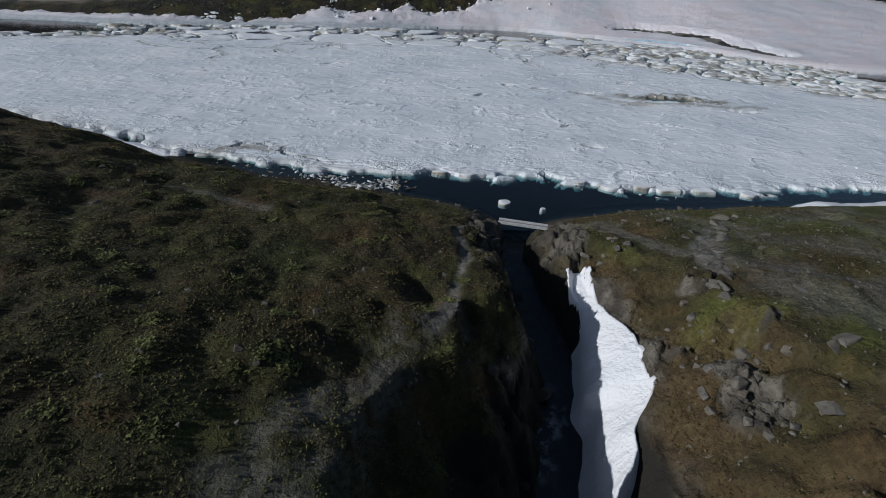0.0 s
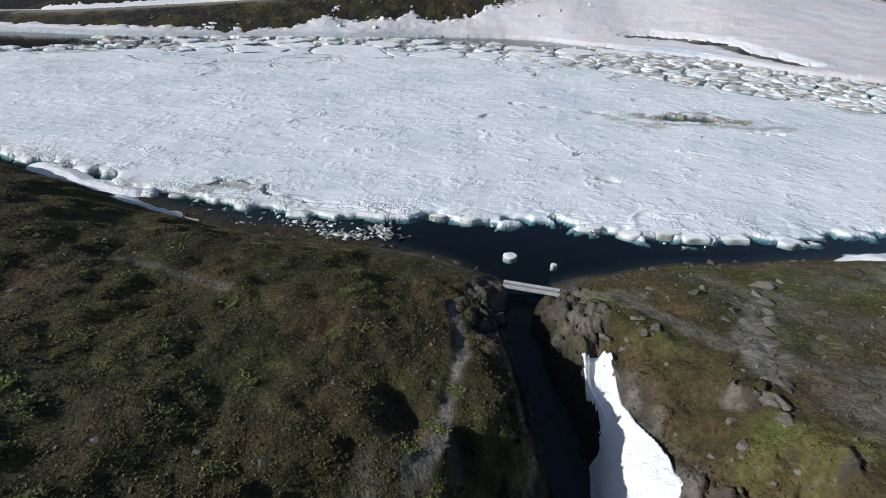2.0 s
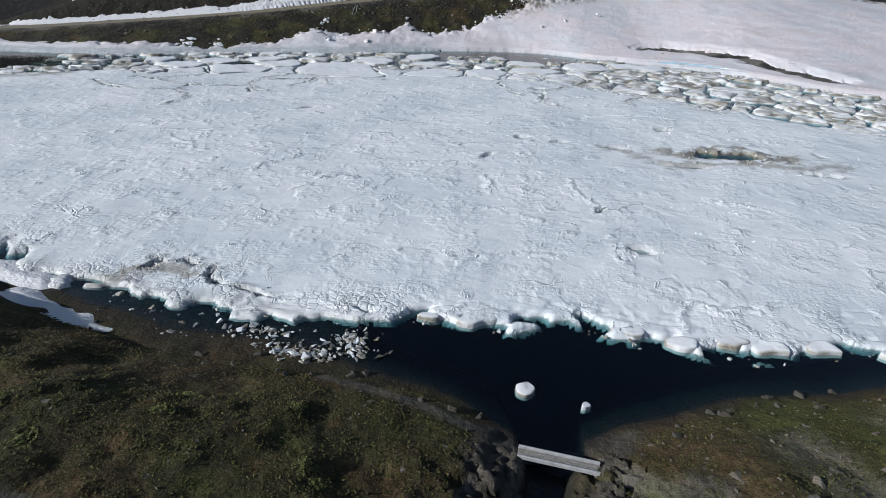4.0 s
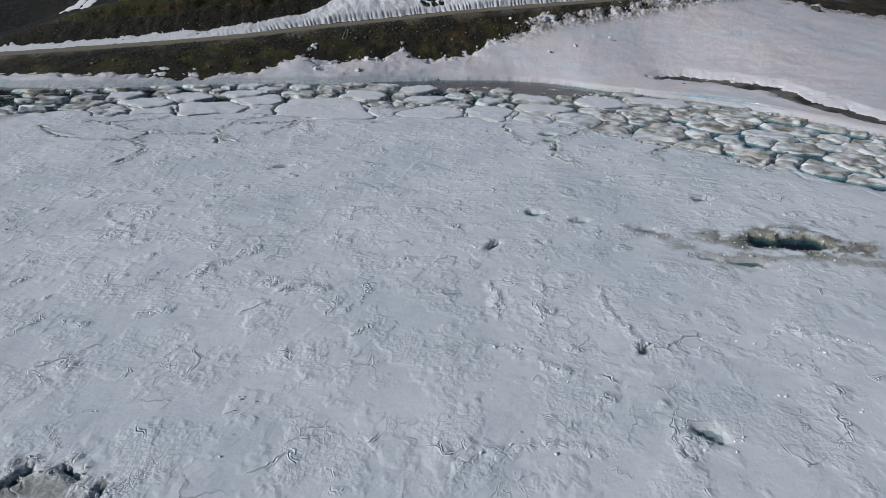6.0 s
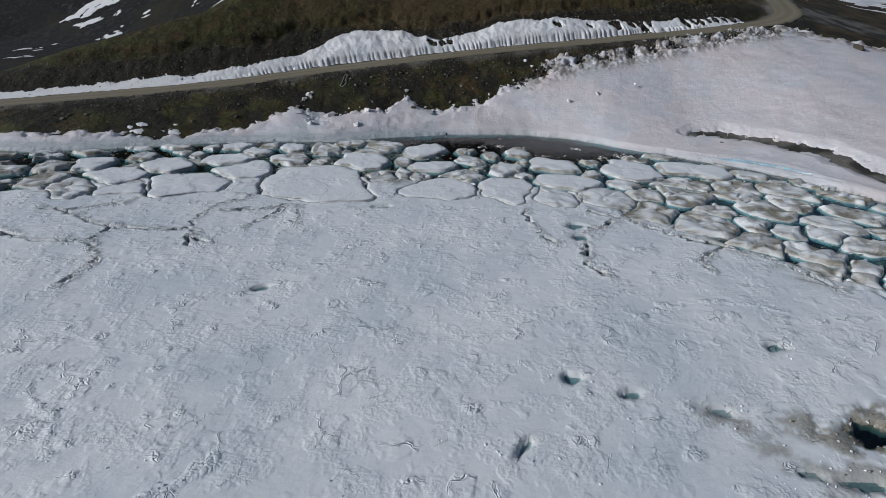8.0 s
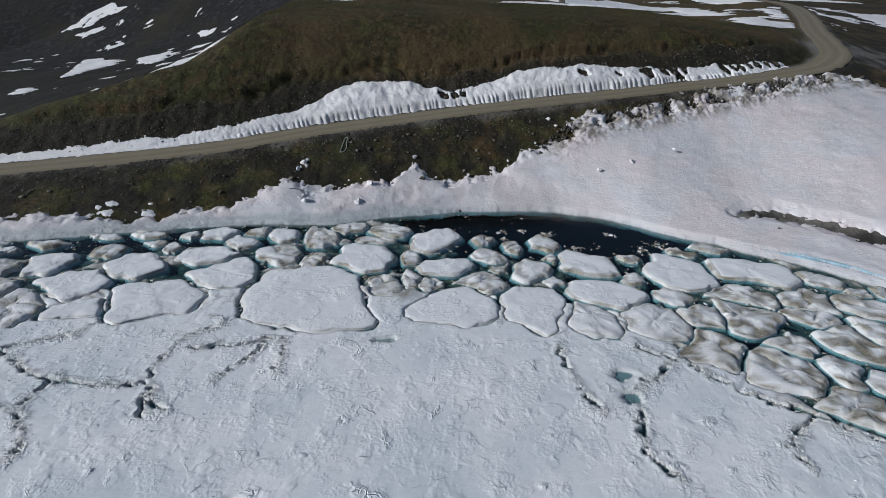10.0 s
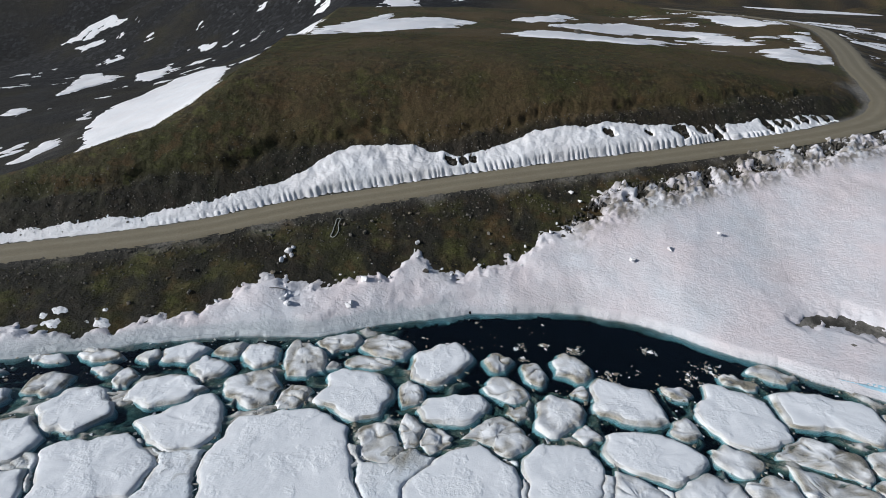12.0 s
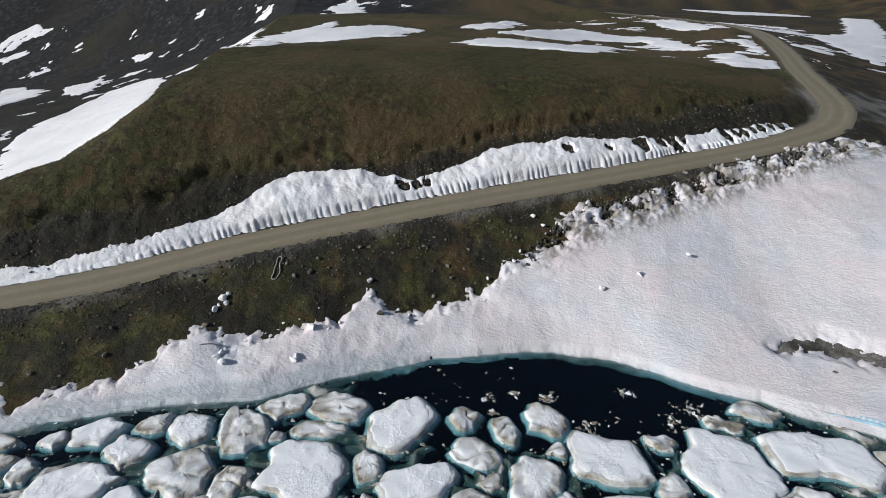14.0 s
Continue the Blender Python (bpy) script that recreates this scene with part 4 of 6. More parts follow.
def ice_height(x, y):
    edge = along(x, EDGE_X, EDGE_Y) + 0.35
    lobe, seam = blocks(x, y * 1.3, 1.5, 78)
    near = y - edge + 0.9 * fbm(x, y, 2.6, 4, 91, 0.6) + 0.25 * fbm(x, y, 0.6, 3, 92)
    near = np.minimum(near + 1.5 * (lobe - 0.45) * smooth(2.5, 0.8, near), near + 0.9)
    near = np.minimum(near, np.where(near < 1.3, seam * 2.2 - 0.1 + 0.5 * np.maximum(0, near), 9))
    front = along(x, FRONT_X, FRONT_Y)
    far = front + spread(x) - y + 1.2 * fbm(x, y, 3.5, 4, 93)
    lead = clear_of_floes(x, y) + 0.12 - 0.62 * np.maximum(0, 0.25 + fbm(x, y, 2.2, 4, 90))
    sd = np.minimum(near, np.minimum(far, lead))
    z = 0.04 + 0.06 * fbm(x, y, 9, 2, 94) + 0.035 * fbm(x, y, 2.2, 2, 95) * smooth(-0.1, 0.4, fbm(x, y, 6, 2, 89))
    loose = smooth(4.5, 1.5, far)
    fold = np.clip(0.25 - np.abs(value_noise((x - 0.3 * y) / 2.4, (y + 0.4 * x) / 0.9, 86)), 0, 1) / 0.25
    z = z - 0.22 * fold * loose * smooth(-0.1, 0.3, fbm(x, y, 3, 2, 87)) + 0.06 * loose * fbm(x, y, 0.9, 2, 88)
    grime = loose * (0.55 * smooth(0.0, 0.5, fbm(x, y, 4, 3, 96)) + 0.45 * fold)
    wx, wy = x + 0.5 * fbm(x, y, 1.3, 3, 97) + 0.25 * value_noise(x / 0.45, y / 0.45, 83), y + 0.5 * fbm(x, y, 1.3, 3, 98) + 0.25 * value_noise(x / 0.45, y / 0.45, 84)
    broken = 0.2 * loose
    for n, line in enumerate(CRACKS):
        d, _, _ = to_line(wx, wy, line)
        wide = np.maximum(0.02, 0.08 + 0.2 * value_noise(x / 1.1, y / 1.1, 99 + n))
        z = z - 0.75 * smooth(wide, wide * 0.35, d) + 0.05 * smooth(0.6, 0.25, d) * smooth(wide * 0.5, wide, d)
        grime = np.maximum(grime, 0.35 * smooth(0.7, 0.1, d))
        broken = np.maximum(broken, 0.9 * smooth(0.9, 0.2, d + 0.5 * value_noise(x / 1.7, y / 1.7, 82)))
    shore = smooth(3.6, 0.8, near)
    broken = np.maximum(broken, 0.9 * shore * smooth(-0.15, 0.25, fbm(x, y, 1.8, 3, 77)))
    z = z - 0.1 * smooth(0.16, 0.02, seam) * shore * smooth(-0.2, 0.2, fbm(x, y, 2.5, 2, 76))
    for cx, cy, a in BLISTERS:
        r = np.hypot(x - cx, (y - cy) * 1.3) / a + 0.5 * value_noise(x / 0.6, y / 0.6, 81)
        z = z + 0.05 * smooth(1.2, 0.8, r) - 0.16 * smooth(0.7, 0.4, r) * (value_noise(x / 0.5, y / 0.5, 80) > 0.1)
        broken = np.maximum(broken, smooth(1.3, 0.9, r))
    for line in RIDGES:
        d, _, _ = to_line(wx, wy, line)
        broken = np.maximum(broken, 0.55 * smooth(0.35, 0.1, d))
        z = z + 0.06 * smooth(0.22, 0.0, d) - 0.06 * smooth(0.5, 0.25, d) * smooth(0.15, 0.35, d)
    for cx, cy, a, b, turn, deep in POOLS:
        c, s = math.cos(radians(turn)), math.sin(radians(turn))
        u, w = ((x - cx) * c + (y - cy) * s) / a, (-(x - cx) * s + (y - cy) * c) / b
        r = np.hypot(u, w) + (1.0 if deep > 1 else 0.8) * fbm(x, y, 2.0 if deep > 1 else 0.9, 4, 120, 0.6)
        dip = smooth(1.2, 0.6, r)
        z = z * (1 - dip) + dip * (-0.55 * smooth(0.66, 0.52, r) - 0.15 if deep > 1 else -0.15 - 0.22 * deep)
        if deep > 1:
            belt = smooth(2.4, 1.3, np.hypot(u, w / 1.2) + 0.9 * fbm(x, y, 1.6, 3, 121))
            grime = np.maximum(grime, smooth(0.1, 0.5, dip))
            grime = np.maximum(grime, 0.85 * belt * smooth(-0.05, 0.15, fbm(x * 0.6, y, 0.9, 4, 119, 0.7) + 0.2 * belt - 0.12))
            z = z + 0.16 * belt * (1 - dip) * fbm(x, y, 0.8, 3, 118)
        else:
            grime = np.maximum(grime, 0.22 * smooth(1.9, 1.0, r))
    # The worn lead running from the large pool, and the dirty edge by the bank.
    d, _, _ = to_line(wx, wy, [(15.5, 62.6), (18.5, 59.2), (21, 57.3), (25, 58.0), (31, 57.2), (35, 58)])
    grime = np.maximum(grime, 0.6 * smooth(1.1, 0.1, d + 1.4 * fbm(x * 0.7, y, 1.2, 4, 122, 0.65)))
    d, _, _ = to_line(wx, wy, [(-17, 37.3), (-14.5, 38.4), (-12.5, 38.0)])
    grime = np.maximum(grime, 0.7 * smooth(0.5, 0.05, d + 1.2 * fbm(x, y, 0.9, 4, 123, 0.65)))
    grime = np.maximum(grime, 0.28 * smooth(1.6, 0.2, near) * smooth(-1, -5, x))
    wear = np.where(lead < near, 0.3, 0.5)
    z = np.where(sd < wear, z - 0.24 * (1 - np.sqrt(np.clip(sd / wear, 0, 1))) ** 2, z)
    z = np.where(sd < 0, np.maximum(-0.23 + 1.2 * sd, -0.5), z)
    grime = np.where(sd < 0.0, np.maximum(grime, 0.4), grime)
    grime = np.maximum(grime, 0.6 * smooth(0.45, 0.05, lead) * smooth(-0.4, 0.3, fbm(x, y, 1.3, 3, 85)))
    return z, sd, grime, broken


ix = steps((-420, -120, 20), (-120, -62, 1.2), (-62, -36, 0.34), (-36, 36, 0.22), (36, 62, 0.34), (62, 120, 1.2), (120, 420, 20))
iy = steps((30, 38, 0.1), (38, 72, 0.24), (72, 101.5, 0.15))
X, Y = grid(ix, iy)
Z, S, G, B = ice_height(X, Y)
v, f, used = lattice(X, Y, Z, S > -0.04)
ice = mesh_object("lake_ice", v, f, ICE, attrs={"grime": G.ravel()[used], "broken": B.ravel()[used]})
tagged(ice, "grey-white rotting lake ice with cracks and melt pools", "lake ice", kind="structure")


# ---- ice floes ----
def rings_mesh(name, xs, ys, zs, grime, material, parent=None, label=""):
    """Concentric rings closed by a cap in the middle."""
    rows, n = xs.shape
    verts = np.vstack([np.stack([xs, ys, zs], -1).reshape(-1, 3), [[xs[-1].mean(), ys[-1].mean(), zs[-1].mean()]]])
    k = np.arange(rows * n).reshape(rows, n)
    nxt = np.roll(k, -1, 1)
    faces = np.stack([k[:-1], nxt[:-1], nxt[1:], k[1:]], -1).reshape(-1, 4)
    cap = np.stack([k[-1, 0::2], nxt[-1, 0::2], np.roll(k[-1], -2)[0::2], np.full(n // 2, len(verts) - 1)], -1)
    return mesh_object(name, verts, np.vstack([faces, cap]), material, parent, label, attrs={"grime": np.append(grime.ravel(), grime[-1].mean())})


def floe(cx, cy, size, dirty, px, py, seed, high, foot=1.0, snug=0.0):
    """One floe: an irregular slab with a worn shoulder, a foot under water and, on the clean ones, a crust of snow."""
    rng = random.Random(seed)
    reach = np.hypot(px, py)
    k = min(1.0, size / 1.6)
    capped = dirty < 0.45 and size > 1.1 and foot > 0.25
    # Metres out from the rim, height, grime.
    profile = [(0.6, -0.8, 0.5), (0.45, -0.58, 0.3), (0.3, -0.40, 0.15), (0.14, -0.27, 0.2), (0.02, -0.19, 0.6), (-0.07, -0.09, 0.85), (-0.16, high - 0.10, 0.75), (-0.27, high - 0.05, 0.6), (-0.45, high - 0.02, 0.4), (-0.8, high - 0.01, 0.16)]
    rings = [1 + k * (foot if o > 0 else 1.0) * np.maximum(o, -0.6 * size * abs(o) / 0.8) / np.maximum(reach, 0.2) for o, _, _ in profile]
    rings += [rings[-1] * r for r in (0.84, 0.66, 0.48, 0.3, 0.12)]
    heights = [h if foot > 0.25 else max(h, -0.27 + 0.1 * (h + 0.17)) for _, h, _ in profile] + [high] * 5
    dirt = [g * (1 - 0.45 * snug) for *_, g in profile] + [0.06] * 5
    xs, ys = np.array([r * px for r in rings]), np.array([r * py for r in rings])
    base = np.array(heights)[:, None] + 0 * xs
    top = np.array([1.0 if h > high - 0.06 else (0.4 if h > -0.12 else 0.0) for h in heights])[:, None] + 0 * xs
    tilt = [0.05 * rng.uniform(-1, 1) / max(size, 0.6) for _ in range(2)]
    turn = rng.uniform(-0.5, 0.9)

    def relief(x, y):
        gx, gy = x + cx, y + cy
        lift = (0.05 + 0.1 * dirty) * fbm(gx, gy, 1.3, 3, 400 + seed) + x * tilt[0] + y * tilt[1]
        wx, wy = gx + 0.5 * fbm(gx, gy, 1.5, 2, 410 + seed), gy + 0.5 * fbm(gx, gy, 1.5, 2, 420 + seed)
        c, s = math.cos(turn), math.sin(turn)
        crease = np.abs(value_noise((c * wx + s * wy) / 2.6, (-s * wx + c * wy) / 0.95, 500 + seed))
        fold = np.clip(0.22 - crease, 0, 1) / 0.22 * smooth(0.2, 0.8, dirty)
        return lift - 0.15 * fold + dirty * 0.16 * smooth(0.3, 0.7, crease), fold

    lift, fold = relief(xs, ys)
    gx, gy = xs + cx, ys + cy
    zs = base + top * lift
    rim = np.array(dirt)[:, None] * (0.35 + 1.0 * smooth(-0.5, 0.5, fbm(gx, gy, 1.2, 3, 610 + seed)))
    stain = 0.75 * smooth(0.3, 1.0, dirty) * smooth(-0.35, 0.4, fbm(gx, gy, 1.1, 3, 600 + seed)) + 0.7 * fold
    grime = np.clip(rim + top * stain, 0, 1)
    kind = "dirt-streaked grey" if dirty > 0.45 else ("snow-white" if size > 1.4 else "small white")
    label = f"{kind} ice floe adrift in the dark meltwater"
    if not capped:
        ob = rings_mesh("ice_floe", xs, ys, zs, grime, FLOE_ICE)
    else:
        ob = new("ice_floe")
        rings_mesh("ice_body", xs, ys, zs, grime, FLOE_ICE, ob, "grey-tan ice body with a turquoise foot")
        inset = (1 - 0.65 * snug) * (0.26 + 0.4 * smooth(-0.35, 0.6, fbm(px + cx, py + cy, 1.7, 3, 640 + seed))) + 0.05 * fbm(px + cx, py + cy, 0.4, 2, 650 + seed)
        outer = np.clip(1 - inset / np.maximum(reach, 0.3), 0.3, 1)
        lay = [outer, outer - 0.08 / reach, outer - 0.2 / reach, outer - 0.35 / reach] + [outer * q - 0.35 / reach * q for q in (0.85, 0.7, 0.55, 0.4, 0.25, 0.1)]
        ux, uy = np.array([q * px for q in lay]), np.array([q * py for q in lay])
        rise = np.array([-0.05, -0.005, 0.02, 0.035] + [0.045] * 6)[:, None]
        uz = high + rise + relief(ux, uy)[0] + 0.018 * fbm(ux + cx, uy + cy, 0.5, 3, 660 + seed)
        snow_dirt = np.array([0.5, 0.3, 0.12, 0.03] + [0.0] * 6)[:, None] * (0.3 + smooth(-0.4, 0.5, fbm(ux + cx, uy + cy, 1.4, 3, 670 + seed)))
        rings_mesh("snow_crust", ux, uy, uz, snow_dirt, FLOE_SNOW, ob, "white crust of old snow")
    ob.location = (cx, cy, 0)
    return tagged(ob, label, "ice floe", "ice floes along the far shore")


scraps = []
for n, (x, y, size, dirty, px, py) in enumerate(FLOES):
    tight = packed(x, y)
    made = floe(x, y, size, dirty, px, py, n, -0.03 + (0.085 - 0.04 * tight) * min(size, 2), 1.0 - 0.6 * tight, tight)
    if size < 0.85 and made.data:
        scraps.append(made)

# Sunken and folded slush in the leads, its crests just out of the water.
X, Y = grid(steps((-62, 50, 0.2)), steps((78, 119, 0.2)))
front, shore = along(X, FRONT_X, FRONT_Y), along(X, FAR_X, FAR_Y)
pool = smooth(0.85, 1.12, np.hypot((X - 9.5) / 18, (Y - 113.2 + 0.12 * np.maximum(0, X - 8)) / np.where(X < 26, 6.0, 4.0)) + 0.25 * fbm(X, Y, 3, 3, 95))
turn = np.interp(X, [0, 20], [0.25, -0.55])
wx, wy = X + 0.7 * fbm(X, Y, 2.0, 3, 96), Y + 0.7 * fbm(X, Y, 2.0, 3, 97)
u, w = wx * np.cos(turn) + wy * np.sin(turn), -wx * np.sin(turn) + wy * np.cos(turn)
crest = 1 - np.abs(value_noise(u / 3.2, w / 1.15, 98)) * 1.6
crest = 0.65 * crest + 0.35 * (1 - 1.6 * np.abs(value_noise(u / 1.3, w / 0.5, 99)))
Z = -0.70 + 0.1 * smooth(0, -14, X) + 0.52 * crest + 0.3 * fbm(X, Y, 4, 3, 100) + 0.07 * fbm(X, Y, 0.5, 2, 101) - 2.5 * (1 - pool) - 0.35 * smooth(7, 3, shore - Y) * smooth(-8, -20, X)
v, f, used = lattice(X, Y, Z, (Y > front - 1) & (Y < shore + 0.5) & (Z > -2.2))
G = np.clip(1.0 - 0.55 * smooth(-0.25, 0.05, Z) + 0.35 * fbm(X, Y, 1.2, 3, 102), 0.05, 1)
tagged(mesh_object("sunken_slush", v, f, ICE, attrs={"grime": G.ravel()[used]}), "grimy folded slush in the leads between the floes", "brash ice", kind="stuff")

# Blocks along the near edge of the sheet.
for n, (x, y, a, b, turn) in enumerate([(11.7, 33.2, 0.85, 0.55, 0.1), (14.2, 33.9, 1.0, 0.6, -0.2), (15.9, 33.4, 0.9, 0.5, -0.6), (3.0, 35.0, 1.0, 0.5, 0.15), (18.3, 33.3, 0.8, 0.4, -0.3), (9.6, 34.1, 0.7, 0.35, -0.3), (21.4, 33.3, 0.7, 0.3, 0.1), (0.6, 35.0, 0.6, 0.3, 0.1),
                                     (4.5, 30.5, 0.34, 0.24, 0.2), (6.6, 29.3, 0.3, 0.12, -0.1)]):
    floe(x, y, math.sqrt(a * b), 0.1, *outline(x, y, a, b, turn, 900 + n, []), 900 + n, 0.07 if a > 0.5 else 0.02, foot=0.2)


def joined(name, parts, label, category):
    """Small pieces that nobody could count, as one object."""
    verts, faces, grime, n = [], [], [], 0
    for ob in parts:
        me = ob.data
        co = np.empty(len(me.vertices) * 3, np.float32)
        me.vertices.foreach_get("co", co)
        idx = np.empty(len(me.loops), np.int32)
        me.loops.foreach_get("vertex_index", idx)
        g = np.empty(len(me.vertices), np.float32)
        me.attributes["grime"].data.foreach_get("value", g)
        verts.append(co.reshape(-1, 3) + np.array(ob.location, np.float32))
        faces.append(idx.reshape(-1, 4) + n)
        grime.append(g)
        n += len(g)
        bpy.data.objects.remove(ob)
        bpy.data.meshes.remove(me)
    made = mesh_object(name, np.vstack(verts), np.vstack(faces), ICE, attrs={"grime": np.concatenate(grime)})
    return tagged(made, label, category, kind="stuff")


if scraps:
    joined("brash_floes", scraps, "small broken grey-white floes filling the leads", "brash ice")


def chips(name, count, pick, size, label, seed, material=ICE, flat=0.35, dirt=0.15):
    """Many small angular bits in one mesh."""
    r = np.random.RandomState(seed)
    x, y, z = pick(r, 12 * count)
    good = np.flatnonzero(np.isfinite(z))[:count]
    p = np.stack([x[good], y[good], z[good], size * (0.35 + r.rand(len(good)) ** 2 * 1.3)], -1)
    n = len(p)
    ang = np.sort(r.rand(n, 5), 1) * 2 * math.pi
    rad = 0.6 + 0.4 * r.rand(n, 5)
    ring = np.stack([np.cos(ang) * rad, np.sin(ang) * rad * (0.4 + 0.6 * r.rand(n, 1))], -1) * p[:, 3, None, None]
    spin = r.rand(n) * 6.28
    c, s = np.cos(spin)[:, None], np.sin(spin)[:, None]
    rx, ry = ring[..., 0] * c - ring[..., 1] * s, ring[..., 0] * s + ring[..., 1] * c
    tilt = (r.rand(n, 2) - 0.5) * 0.7
    thick = p[:, 3] * flat
    low = np.stack([p[:, :1] + rx * 1.15, p[:, 1:2] + ry * 1.15, p[:, 2:3] - thick[:, None] + 0 * rx], -1)
    high = np.stack([p[:, :1] + rx * 0.85, p[:, 1:2] + ry * 0.85, p[:, 2:3] + thick[:, None] + rx * tilt[:, :1] + ry * tilt[:, 1:]], -1)
    mid = p[:, None, :3] + np.stack([0 * thick, 0 * thick, thick * 1.1], -1)[:, None]
    verts = np.concatenate([low, high, mid], 1)
    k = np.arange(5)
    side = np.stack([k, (k + 1) % 5, 5 + (k + 1) % 5], -1)
    side2 = np.stack([k, 5 + (k + 1) % 5, 5 + k], -1)
    cap = np.stack([5 + k, 5 + (k + 1) % 5, np.full(5, 10)], -1)
    tri = np.concatenate([side, side2, cap])
    faces = (tri[None] + 11 * np.arange(n)[:, None, None]).reshape(-1, 3)
    grime = np.repeat(dirt * 2 * r.rand(n), 11)
    return tagged(mesh_object(name, verts.reshape(-1, 3), faces, material, smooth_faces=False, attrs={"grime": grime}), label, "rubble", kind="stuff")


def in_leads(r, n):
    x, y = r.uniform(-60, 48, n), r.uniform(70, 118, n)
    front, shore = np.interp(x, FRONT_X, FRONT_Y), np.interp(x, FAR_X, FAR_Y)
    pool = np.hypot((x - 9.5) / 18, (y - 113.2) / 6.0) < 1
    ok = (front - 1 < y) & (y < shore - 0.6) & (~pool | ((fbm(x, y, 3.5, 2, 88) > 0.38) & (r.rand(n) < 0.5)))
    return x, y, np.where(ok, WATER_Z + 0.03, np.nan)


def near_edge(r, n):
    x = r.uniform(-16, 24, n)
    left = x < -1
    y = np.interp(x, EDGE_X, EDGE_Y) - 0.1 + r.normal(size=n) * np.where(left, 0.9, 0.35) - np.where(left, 0.8, 0.3)
    ok = (r.rand(n) < np.where(left, 1.0, 0.35)) & (y > np.interp(x, NEAR_X, NEAR_Y))
    return x, y, np.where(ok, WATER_Z + 0.05, np.nan)


def on_ice(r, n):
    x, y = r.uniform(-40, 40, n), r.uniform(36, 92, n)
    near = np.min([to_line(x, y, line)[0] for line in RIDGES + CRACKS], 0)
    pool = np.min([np.hypot((x - q[0]) / (q[2] + 0.4), (y - q[1]) / (q[3] + 0.4)) for q in POOLS if q[5] < 1], 0)
    near = np.where(np.hypot((x - 26) / 8, (y - 60) / 4) < 1, 9, near)
    want = 0.9 * smooth(0.7, 0.1, near) + 0.7 * smooth(1.9, 1.1, pool) * smooth(0.8, 1.0, pool) + 0.25 * smooth(0.25, 0.5, fbm(x, y, 4, 3, 89))
    z, sd, _, _ = ice_height(x, y)
    return x, y, np.where((r.rand(n) < want) & (sd > 0.3), z, np.nan)


def by_pool(r, n):
    x, y = r.normal(27, 3.2, n), r.normal(59.8, 1.5, n)
    z, sd, g, _ = ice_height(x, y)
    return x, y, np.where((r.rand(n) < g) & (z > -0.3), z + 0.03, np.nan)


chips("dirty_crumbs", 160, by_pool, 0.09, "grimy rubble of ice round the dark melt pool", 14, flat=0.5, dirt=0.8)
chips("ice_crumbs", 3000, on_ice, 0.06, "crumbs of ice along ridges and pools of the sheet", 13, flat=0.7, dirt=0.04)
chips("brash_ice", 3000, in_leads, 0.17, "slivers of brash ice between the floes", 11, flat=0.12, dirt=0.95)
def in_pool(r, n):
    spots = np.array(POOL_BRASH)
    q = r.randint(0, len(spots), n)
    x, y = spots[q, 0] + r.normal(size=n) * 0.6 * spots[q, 2], spots[q, 1] + r.normal(size=n) * 0.4 * spots[q, 2]
    return x, y, WATER_Z - 0.02 + 0.05 * r.rand(n)


# Rotten brown ice adrift in the open pool: x, y, spread.
POOL_BRASH = [(4.6, 112.4, 0.7), (7.2, 113.0, 0.5), (10.5, 112.2, 0.9), (13.2, 108.7, 1.1), (17.8, 112.7, 0.8), (20.9, 108.9, 1.3), (23.0, 110.7, 1.2), (4.8, 110.6, 0.5), (18.1, 106.5, 1.0)]
chips("pool_brash", 260, in_pool, 0.26, "brown rotten ice adrift in the open pool", 17, flat=0.07, dirt=1.0)


def washed_up(r, n):
    q = r.randint(0, 6, n)
    x = np.array([-5.0, -3.3, -2.7, -7.4, -6.0, -4.4])[q] + r.normal(size=n) * np.array([0.8, 0.5, 0.5, 0.8, 0.7, 0.4])[q]
    y = np.array([32.2, 33.0, 32.3, 33.5, 32.3, 31.8])[q] + r.normal(size=n) * 0.28
    return x, y, np.maximum(WATER_Z, ground(x, y)) + 0.01 + 0.05 * np.abs(r.normal(size=n))


chips("washed_up_ice", 320, washed_up, 0.16, "pile of grimy broken ice washed against the bank", 16, flat=0.12, dirt=0.7)
chips("edge_brash", 110, near_edge, 0.15, "crumbled ice along the near edge of the sheet", 12, flat=0.14, dirt=0.6)

# ---- snow ----
def snow_sheet(name, xs, ys, thick, material, label, top=None, grime=None):
    X, Y = grid(xs, ys)
    base = np.where(Y < 130, np.maximum(ground(X, Y), -0.15), ground(X, Y))
    T = thick(X, Y)
    v, f, used = lattice(X, Y, base + T, T > -0.02)
    G = np.zeros(X.size) if grime is None else grime(X, Y).ravel()
    return tagged(mesh_object(name, v, f, material, attrs={"grime": G[used]}), label, "snow", kind="structure")


TOP_X = [-120, -75, -56, -50, -44.6, -41.5, -37, -31.8, -28.7, -26.7, -24.3, -19.2, -14.3, -10.3, -7.6, -5, -2.5, 1.2, 6.6, 8.8, 12.5, 15.4, 21, 28, 35, 43, 53, 65, 90, 140]
TOP_Y = [111, 109, 109.4, 110.4, 110.7, 110.2, 112.6, 115, 116.6, 118.8, 119.8, 119.4, 121.1, 122, 126.0, 123.1, 122.3, 124.4, 126.9, 129.3, 130.8, 133.8, 136.4, 138.5, 141.5, 144.5, 147.8, 152.4, 150, 140]


